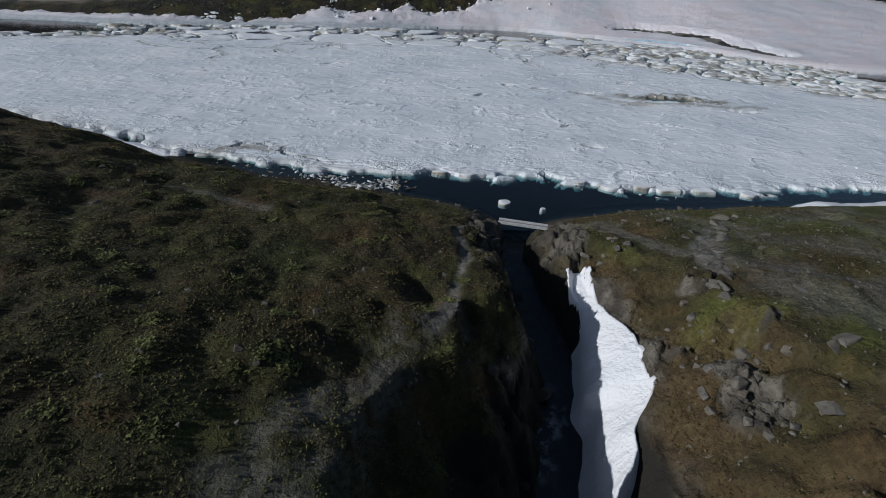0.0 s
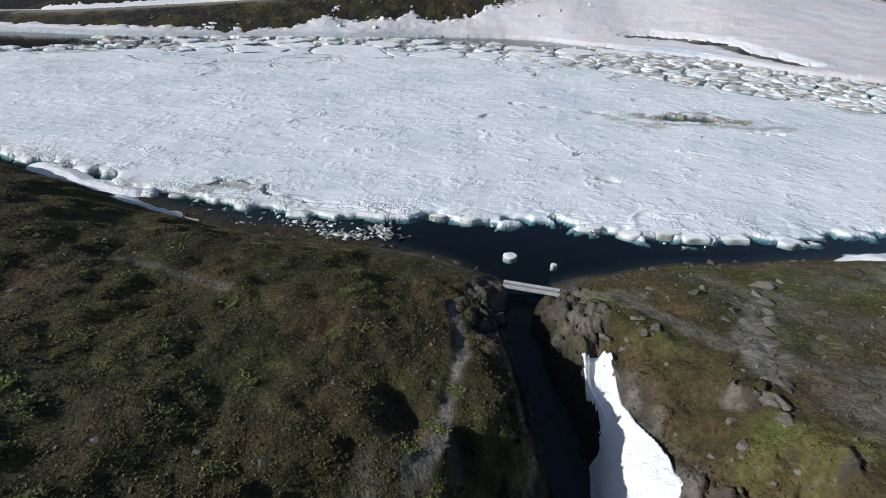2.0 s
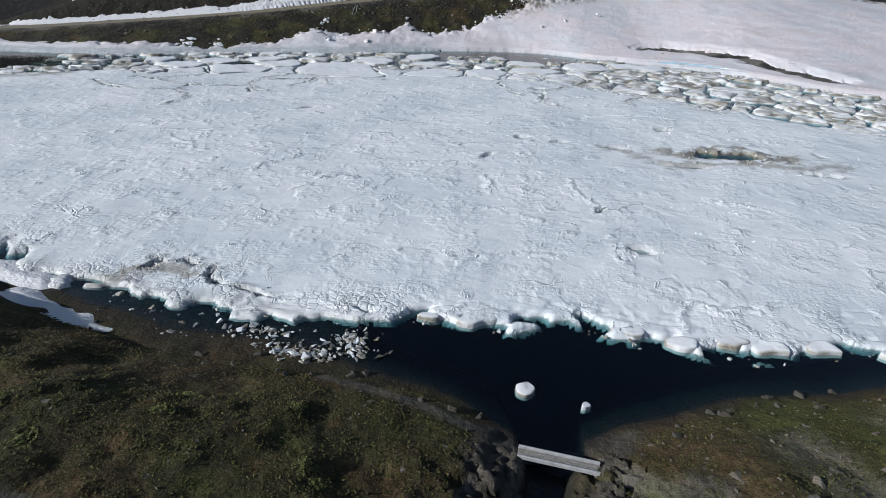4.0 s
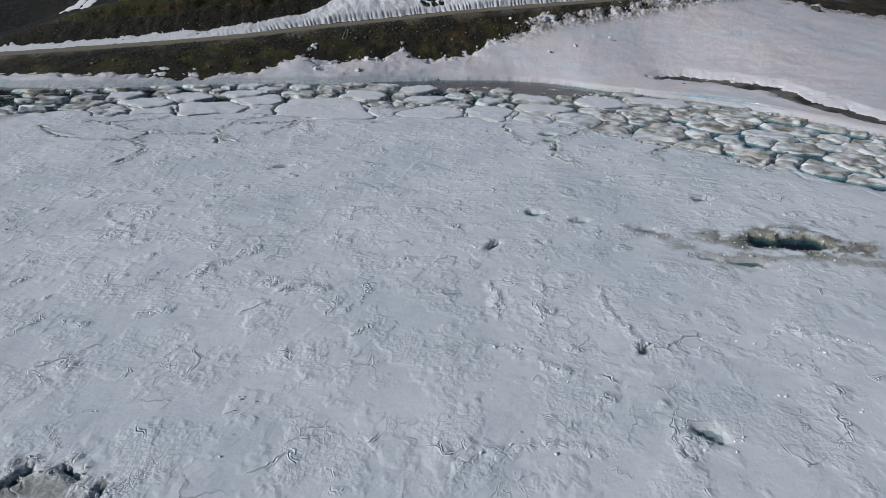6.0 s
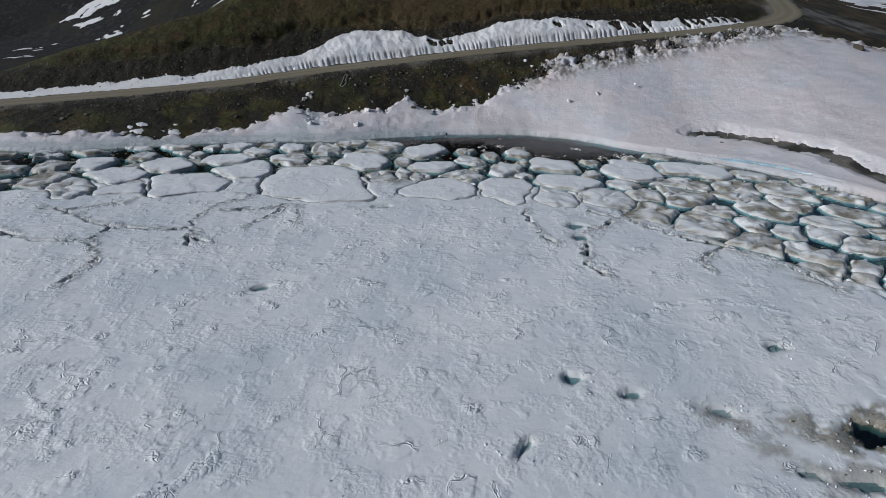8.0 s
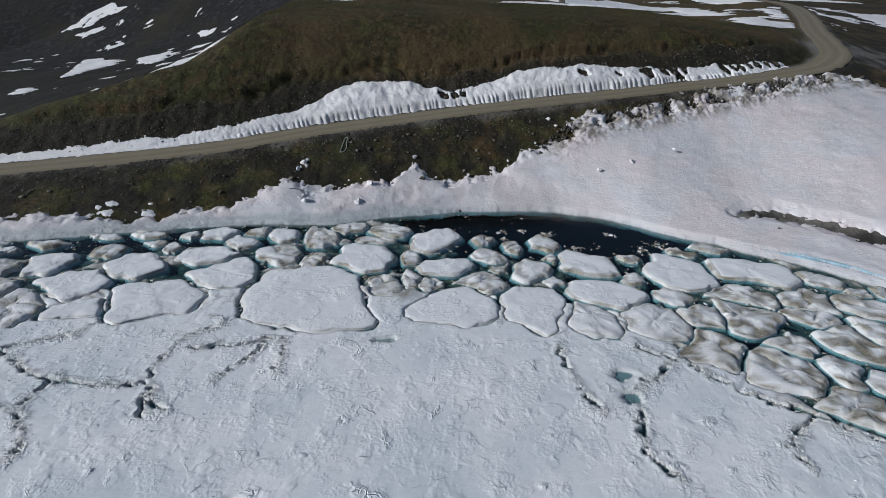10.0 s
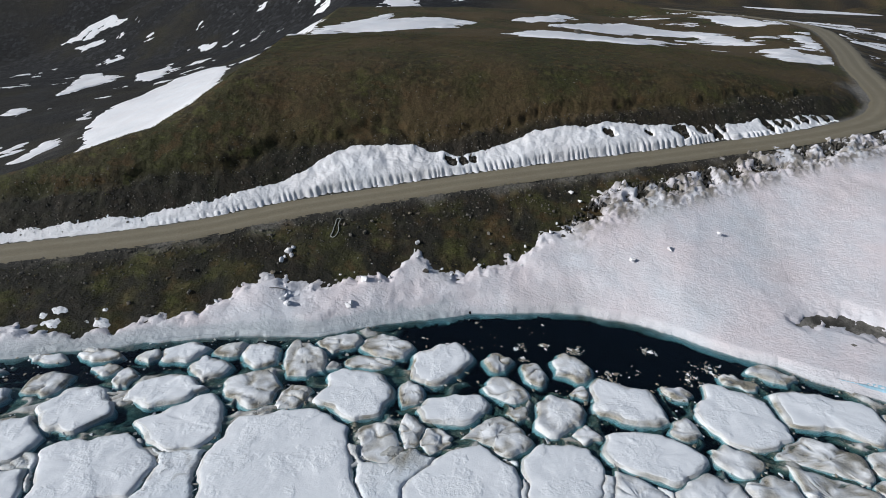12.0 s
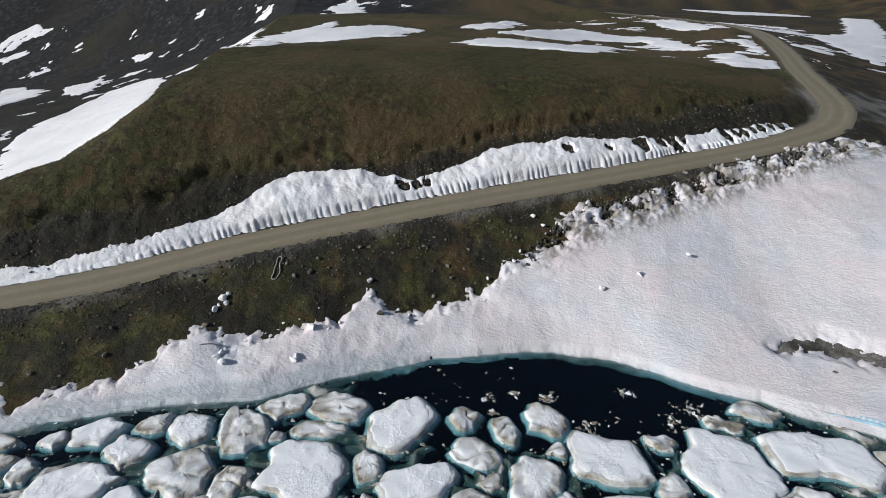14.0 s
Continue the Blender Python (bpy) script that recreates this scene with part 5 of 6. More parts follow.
def shore_snow(x, y):
    """Height of the big snow field, and how far inside its edge a place lies."""
    low = along(x, FAR_X, FAR_Y) - 0.4 - 1.4 * smooth(30, 36, x)
    top = np.interp(x, TOP_X, TOP_Y)
    upper = top - y + 0.9 * fbm(x, y, 2.4, 4, 141) + 1.5 * fbm(x, y, 1.0, 4, 142, 0.7)
    shoulder = smooth(10, 16, x)
    # Broken, muddy snow thrown over the road's shoulder.
    upper = upper - shoulder * (2.6 * smooth(5.5, 1.0, top - y) * smooth(-0.25, 0.45, fbm(x, y, 2.0, 4, 143)) - 1.6 * smooth(1.5, 0, top - y))
    lower = y - low + 0.35 * fbm(x, y, 2.5, 3, 144) + 0.5 * fbm(x, y, 9, 2, 148)
    thick = np.minimum(0.32 * upper, 0.13 + (0.05 * lower + 0.5 * np.maximum(0, lower - 1.7)) * smooth(12, -2, x) + 0.5 * lower * smooth(-2, 12, x))
    thick = np.minimum(thick, 0.5 + 0.2 * smooth(20, 45, x))
    lump, crack = blocks(x + 0.3 * fbm(x, y, 0.9, 2, 158), y, 0.6, 159)
    thick = thick + 0.05 * fbm(x, y, 2.2, 3, 145) * smooth(0, 0.6, thick) + shoulder * (0.3 * lump * smooth(0, 0.15, crack) + 0.25 * np.abs(fbm(x, y, 0.6, 3, 149))) * smooth(6, 2.5, top - y) * smooth(-0.05, 0.15, thick)
    # Crumbly melting crust above the ice foot.
    thick = thick + 0.09 * fbm(x, y, 0.9, 3, 160) * smooth(8, -4, x) * smooth(0.1, 0.3, thick) * smooth(1.4, 2.4, lower)
    # The stream's bare strip in the field.
    wx, wy = x + 0.8 * fbm(x, y, 2, 3, 146), y + 0.8 * fbm(x, y, 2, 3, 147)
    d, _, wide = to_line(wx, wy, [(35.4, 117.1, 0.05), (37.5, 118.2, 0.15), (40.8, 117.8, 0.5), (44.4, 115.2, 0.65), (47.2, 113.6, 0.9), (51, 110.5, 1.2), (54, 103, 1.3), (58, 95, 1.3)])
    thick = np.minimum(thick, 0.05 + 0.32 * np.maximum(0, d - wide[..., 0])) - 0.5 * smooth(0.35, -0.3, d - wide[..., 0] + 1.1 * fbm(x, y, 0.8, 3, 154))
    z = np.maximum(ground(x, y), -0.17) + thick
    # A blue melt pool along the water.
    d, _, _ = to_line(wx, wy, [(35.2, 108.9), (38.5, 107.8), (43.0, 105.3), (46, 102.4)])
    z = np.where(d < 1.0, np.maximum(z - 0.12 * smooth(1.0, 0.4, d), -0.1), z)
    # The foot of the snow goes on under water.
    foot = -0.21 + 0.26 * lower + 0.3 * np.minimum(0, lower) * fbm(x, y, 2.5, 2, 150) + 0.22 * fbm(x, y, 0.9, 3, 155) * smooth(0, -1, lower)
    z = np.where(lower < 0, np.minimum(z, foot), z)
    inside = np.minimum(np.where(thick > -0.03, 1.0, np.where(lower < 0.3, 1.0, -1.0)), np.minimum(lower + 0.75 + 0.7 * fbm(x, y, 3, 3, 153), upper))
    grime = shoulder * smooth(6.0, 3.0, top - y) * smooth(-0.2, 0.2, fbm(x, y, 1.1, 4, 151, 0.7)) * 0.95 + 0.35 * smooth(0.4, 0.0, upper) + 0.12 * smooth(0.1, 0.5, fbm(x, y, 6, 3, 152))
    # Silt on the drowned foot, but for a few clean blue stretches.
    clean = np.maximum(smooth(-7, -4, x) * smooth(13, 8, x), smooth(19, 21, x) * smooth(31, 27, x))
    grime = np.where(lower < 0.05, np.maximum(grime, (0.85 - 0.75 * clean) * smooth(0.05, -0.3, lower) + 0.4 * fbm(x, y, 1.2, 3, 156)), grime)
    soaked = 0.8 * smooth(2.1, 1.4, lower + 0.5 * fbm(x, y, 1.2, 3, 163)) * smooth(0, -5, x) + 0.35 * smooth(0.9, 0.2, lower)
    return z, inside, np.clip(grime, 0, 1), np.clip(soaked, 0, 1)


X, Y = grid(steps((-120, -60, 0.9), (-60, 62, 0.22), (62, 120, 0.8)), steps((80, 100, 0.5), (100, 156, 0.22)))
Z, I, G, W = shore_snow(X, Y)
v, f, used = lattice(X, Y, Z, I > 0)
tagged(mesh_object("shore_snow_field", v, f, SNOW, attrs={"grime": G.ravel()[used], "soaked": W.ravel()[used]}), "pale pinkish old snow field sloping down to the lake", "snow", kind="structure")
# Blue meltwater lying on the snow by the lake.
s0, w0 = grid(np.linspace(0, 1, 90), np.linspace(-1, 1, 9))
px, py = np.interp(s0, [0, 0.35, 0.75, 1], [35.2, 38.5, 43.0, 46]), np.interp(s0, [0, 0.35, 0.75, 1], [109.1, 108.0, 105.5, 102.6])
py = py + w0 * np.maximum(0.04, 0.36 * np.sin(math.pi * s0) + 0.25 * fbm(px, py * 0, 1.2, 3, 157))
v, f, _ = lattice(px, py, np.maximum(shore_snow(px, py)[0], -0.15) + 0.05 - 0.06 * np.abs(w0))
tagged(mesh_object("melt_pool", v, f, MELT_POOL), "narrow pale-blue meltwater pool lying on the snow", "melt pool", kind="structure")
snow_sheet("bank_snow_strip", steps((-30, -10, 0.16)), steps((30, 42, 0.16)),
           lambda x, y: 0.3 * (0.8 + 0.6 * fbm(x, y, 2.5, 3, 155) - to_line(x + 0.4 * fbm(x, y, 1.5, 3, 151), y + 0.4 * fbm(x, y, 1.5, 3, 152), [(-20.6, 35.8), (-18.6, 35.0), (-16.6, 34.0), (-14.2, 33.1)])[0] - 0.55 * smooth(-18, -14, x)),
           FRESH, "thin snow strip left under the tundra bank")
snow_sheet("bank_snow_strip", steps((20, 50, 0.2)), steps((26, 36, 0.2)),
           lambda x, y: 0.3 * (0.85 - np.abs(y - 30.4 - 0.16 * (x - 22)) - 1.0 * smooth(24.5, 21.5, x) + 0.4 * fbm(x, y, 1.6, 3, 153)),
           FRESH, "snow strip left on the lake's grassy bank")
snow_sheet("bank_snow_strip", steps((-32, -17, 0.16)), steps((35, 46, 0.16)),
           lambda x, y: 0.3 * (0.8 - to_line(x + 0.4 * fbm(x, y, 1.5, 3, 153), y + 0.4 * fbm(x, y, 1.5, 3, 154), [(-29, 41.4), (-24.6, 38.7), (-22.2, 37.9), (-19.9, 37.0)])[0]),
           FRESH, "snow remnant between the bank and the lake ice")


# The drift in the gorge.
X, Y = grid(steps((4.2, 9.4, 0.06)), steps((7.0, 22.6, 0.06)))
west = along(Y, DRIFT_Y, DRIFT_WEST) + 0.12 * fbm(X, Y, 0.9, 3, 161)
east = along(Y, DRIFT_Y, DRIFT_EAST) + 0.1 * fbm(X, Y, 0.7, 3, 162)
lowest = np.interp(Y, [7, 9, 11.4, 13, 14.2, 15.5, 17, 19, 20.3, 21.75], [-4.0, -3.2, -2.5, -2.2, -2.0, -1.9, -1.6, -1.1, -0.6, -0.25])
highest = np.interp(Y, [7, 9, 10.7, 12, 13.2, 14.6, 16.5, 18, 19.5, 22], [-2.4, -1.5, -0.7, -0.2, 0.05, 0.35, 0.55, 0.3, 0.2, 0.1])
u = np.clip((X - west) / np.maximum(east - west, 0.05), -1, 2)
Z = lowest + (highest - lowest) * np.clip(u, 0, 1) ** 0.55 + 0.05 * fbm(X, Y, 0.5, 4, 163) + 0.12 * fbm(X, Y, 1.8, 2, 164)
Z = np.where(X < west, Z - 3.0 * (west - X), Z)
Z = np.where(X > east, Z - 2.5 * (X - east), Z)
G = ground(X, Y)
Z = np.where((X > west) & (X < east) & (G - Z < 0.95), np.maximum(Z, G + 0.06), Z)
v, f, used = lattice(X, Y, Z, (X > west - 0.5) & (X < east + 0.4) & (Y < 21.7 + 0.2 * fbm(X, Y, 0.6, 2, 165)))
tagged(mesh_object("gorge_snow", v, f, FRESH, attrs={"grime": np.zeros(len(v))}), "bright white snowdrift hanging in the rocky gorge", "snow", kind="structure")

# The cut snowbank along the road.
ROAD_NP = np.array(ROAD, float)
ROAD_S = np.concatenate([[0], np.cumsum(np.hypot(*np.diff(ROAD_NP[:, :2], axis=0).T))])


def on_road(s):
    """The road's middle, its left-hand normal and its height at a length along it."""
    x, y, z = (along(s, ROAD_S, ROAD_NP[:, n]) for n in range(3))
    e = 0.5
    tx, ty = along(s + e, ROAD_S, ROAD_NP[:, 0]) - along(s - e, ROAD_S, ROAD_NP[:, 0]), along(s + e, ROAD_S, ROAD_NP[:, 1]) - along(s - e, ROAD_S, ROAD_NP[:, 1])
    n = np.hypot(tx, ty)
    return x, y, z, -ty / n, tx / n


def at_x(x):
    return float(np.interp(x, ROAD_NP[:14, 0], ROAD_S[:14]))


s1, d1 = grid(steps((at_x(-95), at_x(63), 0.14)), steps((2.2, 5.2, 0.1), (5.2, 13, 0.22)))
rx, ry, rz, nx, ny = on_road(s1)
# How far the bank reaches up the cutting, by x.
reach = np.interp(rx, [-95, -58, -49.5, -41, -31.5, -26.3, -22, -18.6, -15.4, -9.6, -5.2, -1.5, 2.3, 5.9, 10.4, 14.7, 21.8, 27.5, 36, 45.6, 57, 61.5, 63], [4.2, 4.5, 4.6, 4.8, 5.1, 5.3, 6.3, 7.6, 8.3, 7.9, 6.8, 5.7, 5.4, 6.3, 7.4, 7.5, 7.5, 6.7, 5.6, 5.5, 5.1, 4.4, 2.2])
reach = reach + 0.5 * fbm(s1, d1, 4, 4, 171)
pitch_s = s1 + 1.3 * fbm(s1, d1 * 0, 3, 3, 172) + 0.25 * fbm(s1, d1, 2.5, 2, 178)
groove = np.abs(np.sin(math.pi * (pitch_s + 0.3 * d1) / 0.98)) ** 0.7 * (0.7 + 0.3 * value_noise(s1 / 1.7, d1 / 3, 177))
cut_on = np.interp(rx, [-50, -38, -30, 62], [0.0, 0.35, 0.7, 1])
wall = 2.55 + 0.42 * (1 - groove) * cut_on * smooth(1.9, 0.2, d1 - 2.8) + 0.15 * fbm(s1, d1, 1.2, 3, 173)
tall = np.interp(rx, [-95, -50, -30, -18, -8, 0, 10, 30, 50, 62], [0.4, 0.45, 0.7, 1.0, 1.0, 0.95, 1.1, 1.1, 1.0, 0.7])
T = tall * smooth(0, 0.8, d1 - wall) * np.clip((reach - d1) / 3.2, -0.2, 1) - 0.04 + 0.05 * fbm(s1, d1, 0.8, 3, 174)
T = T - 0.22 * (1 - groove) * cut_on * smooth(4.5, 3.3, d1) * smooth(2.7, 3.2, d1)
# Earth showing through.
HOLES = ((-2.6, 4.65, 0.72), (-0.9, 4.45, 0.58), (0.5, 4.45, 0.52), (21.4, 5.45, 0.83), (27.7, 5.15, 0.57), (33.2, 4.65, 0.97), (36.3, 4.65, 0.72), (38.3, 4.35, 0.94), (39.9, 4.75, 0.62), (47.8, 4.35, 0.83), (49.8, 4.35, 0.62), (51.5, 4.35, 0.72), (53.4, 4.35, 0.52), (55.1, 4.35, 0.72), (57.3, 4.35, 0.62), (59.3, 4.25, 0.72))
for hx, hd, hr in HOLES:
    r = np.hypot((s1 - at_x(hx)) / hr + 0.5 * (d1 - hd), (d1 - hd) / (1.1 * hr)) + 0.5 * fbm(s1, d1, 0.6, 3, 176)
    T = T - 2.2 * smooth(1.15, 0.95, r)
px, py = rx + nx * d1, ry + ny * d1
pz = np.maximum(ground(px, py), rz - 0.1)
v, f, used = lattice(px, py, pz + T, T > -0.02)
grime = 0.25 * smooth(3.3, 2.6, d1) * (fbm(s1, d1, 0.6, 3, 175) > 0)
bank = mesh_object("roadside_snow_bank", v, f, FRESH, attrs={"grime": grime.ravel()[used]})
tagged(bank, "roadside snow bank cut into even scoops by a machine", "snow bank", kind="structure")

# Late drifts on the knoll's flank, the plateau and the mountain, as plans.
FLANK = [[(-144, 376), (-164, 367), (-156, 311), (-152, 277), (-140, 253), (-118, 222), (-108, 207), (-95, 184), (-76, 165), (-52, 146), (-42, 145), (-40, 153), (-48, 172), (-70, 205), (-92, 262), (-120, 339)],
         [(-140, 215), (-151, 243), (-146, 246), (-136, 232), (-134, 215)], [(-156, 267), (-164, 290), (-150, 272)]]
PLATEAU = [[(-42, 194), (-46, 230), (-38, 250), (-26, 254), (-16, 259), (-1, 246), (-8, 230), (-22, 225), (-38, 227)], [(8, 214), (19, 230), (26, 227), (39, 226), (52, 240), (56, 232), (35, 194), (26, 196), (19, 199)],
           [(13, 255), (20, 268), (33, 283), (34, 274), (24, 253)], [(20, 239), (35, 257), (54, 279), (64, 276), (70, 270), (80, 261), (76, 227), (71, 234), (69, 251), (54, 251), (36, 242)]]
BY_ROAD = [[(75, 215), (81, 217), (82, 211), (86, 209), (82, 194), (81, 199), (72, 198), (70, 205)], [(97, 252), (103, 247), (91, 221), (93, 235)], [(98, 322), (109, 314), (110, 285), (102, 278), (94, 293)],
           [(157, 298), (139, 256), (129, 223), (252, 370), (377, 537), (372, 564), (214, 350)], [(184, 608), (238, 552), (306, 573), (303, 509), (240, 500)]]
MOUNTAIN = [[(-104, 449), (-89, 428), (-91, 418), (-101, 436)], [(-46, 378), (-37, 400), (-30, 371), (-27, 321), (-34, 318)], [(-373, 494), (-367, 521), (-361, 531), (-335, 538), (-332, 525), (-350, 509)],
            [(-323, 499), (-317, 512), (-303, 535), (-291, 556), (-284, 552), (-295, 533), (-307, 505)], [(-295, 530), (-279, 520), (-294, 510), (-305, 500)], [(-305, 489), (-286, 499), (-289, 490), (-297, 485)],
            [(-227, 354), (-247, 396), (-262, 430), (-252, 430), (-220, 406), (-220, 382)], [(-198, 384), (-210, 413), (-200, 416), (-198, 426), (-185, 398), (-184, 375)],
            [(-225, 313), (-232, 328), (-217, 320), (-210, 304)], [(-197, 452), (-188, 454), (-177, 447), (-184, 443)], [(-103, 384), (-60, 290), (-48, 236), (-66, 279)], [(-124, 427), (-115, 430), (-118, 422)], [(-42, 247), (-30, 276), (-28, 266), (-40, 246)],
            [(-395, 523), (-380, 530), (-372, 526), (-385, 514)]]


def inside_plan(x, y, plan):
    """Signed distance to a closed outline, positive inside it."""
    ring = plan + plan[:1]
    odd = np.zeros(np.shape(x), bool)
    for (ax, ay), (bx, by) in zip(ring[:-1], ring[1:]):
        odd ^= ((ay > y) != (by > y)) & (x < ax + (y - ay) / (by - ay if by != ay else 1e-9) * (bx - ax))
    return np.where(odd, 1, -1) * to_line(x, y, ring)[0]


for n, plan in enumerate(FLANK + PLATEAU + BY_ROAD + MOUNTAIN):
    a = np.array(plan)
    lo, hi = a.min(0) - 5, a.max(0) + 5
    step = max(0.45, (hi - lo).max() / 170)
    rag = 2.4 if n == 0 else 1.8 + 0.012 * float(hi[1])
    def depth(x, y):
        if len(FLANK) <= n < len(FLANK) + len(PLATEAU) + len(BY_ROAD):
            torn = 4.5 * fbm(x * 0.35 + 0.1 * y, y, 4.5, 5, 181 + n, 0.65) + 2.2 * fbm(x * 0.6, y, 1.8, 3, 381 + n)
        else:
            torn = rag * fbm(x * 0.8 + 0.3 * y, y * 0.8 - 0.3 * x, 9, 5, 181 + n, 0.62) + 0.8 * fbm(x, y, 2.5, 3, 381 + n)
        edge = inside_plan(x, y, plan) + torn + 0.4
        holes = 5.0 * smooth(0.42, 0.6, fbm(x * 0.5, y, 8, 4, 281 + n)) * smooth(9, 2, edge)
        return np.minimum(0.35, 0.14 * (edge - holes)) - 0.4 * smooth(4.6, 3.2, to_line(x, y, ROAD)[0])
    snow_sheet("snow_drift", np.arange(lo[0], hi[0], step), np.arange(lo[1], hi[1], step), depth, FRESH, "late snow drift lying on brown tundra")

# Scattered remnants: streaks on the plateau, shreds on the scree.
snow_sheet("snow_remnants", np.arange(60, 190, 0.9), np.arange(205, 380, 0.9),
           lambda x, y: 1.0 * (fbm(x * 0.45 - 0.25 * y, y + 0.3 * x, 7, 5, 251, 0.6) - 0.38 + 0.3 * smooth(95, 140, x) - 1.0 * smooth(5, 3, to_line(x, y, ROAD)[0])), FRESH, "thin streaks of snow left on the plateau")
snow_sheet("snow_remnants", np.arange(-360, 0, 1.4), np.arange(230, 560, 1.4),
           lambda x, y: 1.8 * (fbm(x * 0.8 + 0.35 * y, y * 0.7 - 0.5 * x, 11, 6, 261, 0.6) - 0.52 + 0.16 * smooth(0, 0.5, fbm(x, y, 60, 2, 262)) - 1.2 * smooth(-58, -40, x + 0.12 * (y - 160)) * smooth(330, 300, y)), FRESH, "shreds of snow in the scree of the valley")

# ---- road ----
s2, d2 = grid(steps((at_x(-140), ROAD_S[-1] - 1, 0.6)), np.linspace(-2.9, 2.75, 24))
rx, ry, rz, nx, ny = on_road(s2)
zz = rz + 0.05 - 0.02 * (np.abs(np.abs(d2) - 1.0) < 0.4) - 0.12 * smooth(2.3, 2.9, np.abs(d2)) + 0.03 * fbm(s2, d2, 1.5, 3, 191)
edge_wob = 0.25 * fbm(s2, np.sign(d2) * 5, 2.0, 3, 192) * smooth(2.0, 2.8, np.abs(d2))
v, f, used = lattice(rx + nx * (d2 + edge_wob), ry + ny * (d2 + edge_wob), zz)
road = mesh_object("gravel_road", v, f, ROAD_GRAVEL, attrs={"across": ((d2 + 2.9) / 5.65).ravel()})
tagged(road, "brown gravel mountain road with worn wheel tracks", "road", kind="structure")


# ---- footbridge ----
def box(bm, a, b):
    m = Matrix.Translation([(p + q) / 2 for p, q in zip(a, b)]) @ Matrix.Diagonal([abs(q - p) for p, q in zip(a, b)] + [1])
    made = bmesh.ops.create_cube(bm, size=1.0, matrix=m)
    bmesh.ops.bevel(bm, geom=list({e for vv in made["verts"] for e in vv.link_edges}), offset=0.012, segments=1, affect="EDGES")


def beam(name, a, b, material, parent, label=""):
    bm = bmesh.new()
    box(bm, a, b)
    return part(name, bm, material, parent, label)


GREY_WOOD = plain_material("weathered_plank", (0.2, 0.19, 0.175), 0.8, 0, 0.4, 0.15)
RAIL_WOOD = plain_material("pale_rail", (0.5, 0.5, 0.5), 0.5, 0.3, 0.2, 0.3)
bridge = tagged(new("footbridge"), "narrow plank footbridge with two pale side beams over the outlet", "footbridge")
length = 2.75
for k in range(3):
    beam("plank", (-length / 2, -0.17 + 0.115 * k, -0.03), (length / 2, -0.06 + 0.115 * k, 0.01), GREY_WOOD, bridge)
for sign in (-1, 1):
    beam("side_beam", (-length / 2, sign * 0.21 - 0.035, -0.06), (length / 2, sign * 0.21 + 0.035, 0.11), RAIL_WOOD, bridge, "pale grey side beam")
    beam("end_sill", (sign * (length / 2 - 0.1) - 0.07, -0.32, -0.18), (sign * (length / 2 - 0.1) + 0.07, 0.32, -0.065), GREY_WOOD, bridge)
bridge.matrix_world = pose(5.0, 26.4, 0.3, 0, 0.6, -13)
# ---- rocks ----
def rock_mesh(seed, flat=0.7, n=13):
    """An angular block: the hull of scattered points, its edges broken."""
    r = random.Random(seed)
    bm = bmesh.new()
    for _ in range(n):
        p = Vector((r.uniform(-1, 1), r.uniform(-1, 1), r.uniform(-1, 1)))
        p = p / max(abs(p.x), abs(p.y), abs(p.z)) * r.uniform(0.72, 1.0)
        bm.verts.new((p.x, p.y * 0.8, p.z * flat))
    hull = bmesh.ops.convex_hull(bm, input=bm.verts)
    bmesh.ops.delete(bm, geom=[g for g in hull["geom_interior"] if isinstance(g, bmesh.types.BMVert)], context="VERTS")
    bmesh.ops.dissolve_limit(bm, angle_limit=0.2, verts=bm.verts, edges=bm.edges)
    bmesh.ops.bevel(bm, geom=bm.edges[:], offset=0.06, segments=1, affect="EDGES")
    me = bpy.data.meshes.new("rock")
    bm.to_mesh(me)
    bm.free()
    return me


BLOCKS = [rock_mesh(k) for k in range(10)]
SLABS = [rock_mesh(40 + k, 0.28, 11) for k in range(6)]
for me in BLOCKS + SLABS:
    me.materials.append(ROCK)
DARK_BLOCKS = []
for k in range(6):
    me = rock_mesh(70 + k)
    me.materials.append(DARK_ROCK)
    DARK_BLOCKS.append(me)


def lay_rock(x, y, size, rng, meshes, label, group, sink=0.35, z=None):
    ob = new("rock", rng.choice(meshes))
    base = float(ground(np.array([x]), np.array([y]))[0]) if z is None else z
    half = 0.7 if meshes is not SLABS else 0.28
    ob.matrix_world = pose(x, y, base + size * half * (1 - 2 * sink), rng.uniform(-14, 14), rng.uniform(-14, 14), rng.uniform(0, 360)) @ Matrix.Diagonal((size * rng.uniform(0.85, 1.25), size * rng.uniform(0.8, 1.15), size * rng.uniform(0.8, 1.2), 1))
    return tagged(ob, label, "rock", group)


rng = random.Random(21)
# The stepped outcrop east of the gorge.
for cx, cy, n, spread, size in ((11.0, 17.2, 4, 0.35, 0.38), (9.8, 14.2, 4, 0.5, 0.26), (9.6, 12.9, 4, 0.5, 0.28), (10.7, 13.2, 4, 0.4, 0.3), (10.2, 11.6, 4, 0.5, 0.28), (10.4, 10.6, 4, 0.45, 0.28), (9.3, 16.0, 3, 0.4, 0.22), (8.4, 21.6, 5, 0.35, 0.24)):
    for _ in range(n + 2):
        lay_rock(cx + rng.gauss(0, 1.2 * spread), cy + rng.gauss(0, 1.2 * spread), size * rng.uniform(0.35, 1.1), rng, BLOCKS, "angular grey rock of a broken outcrop above the gorge", "outcrop rocks", 0.55)
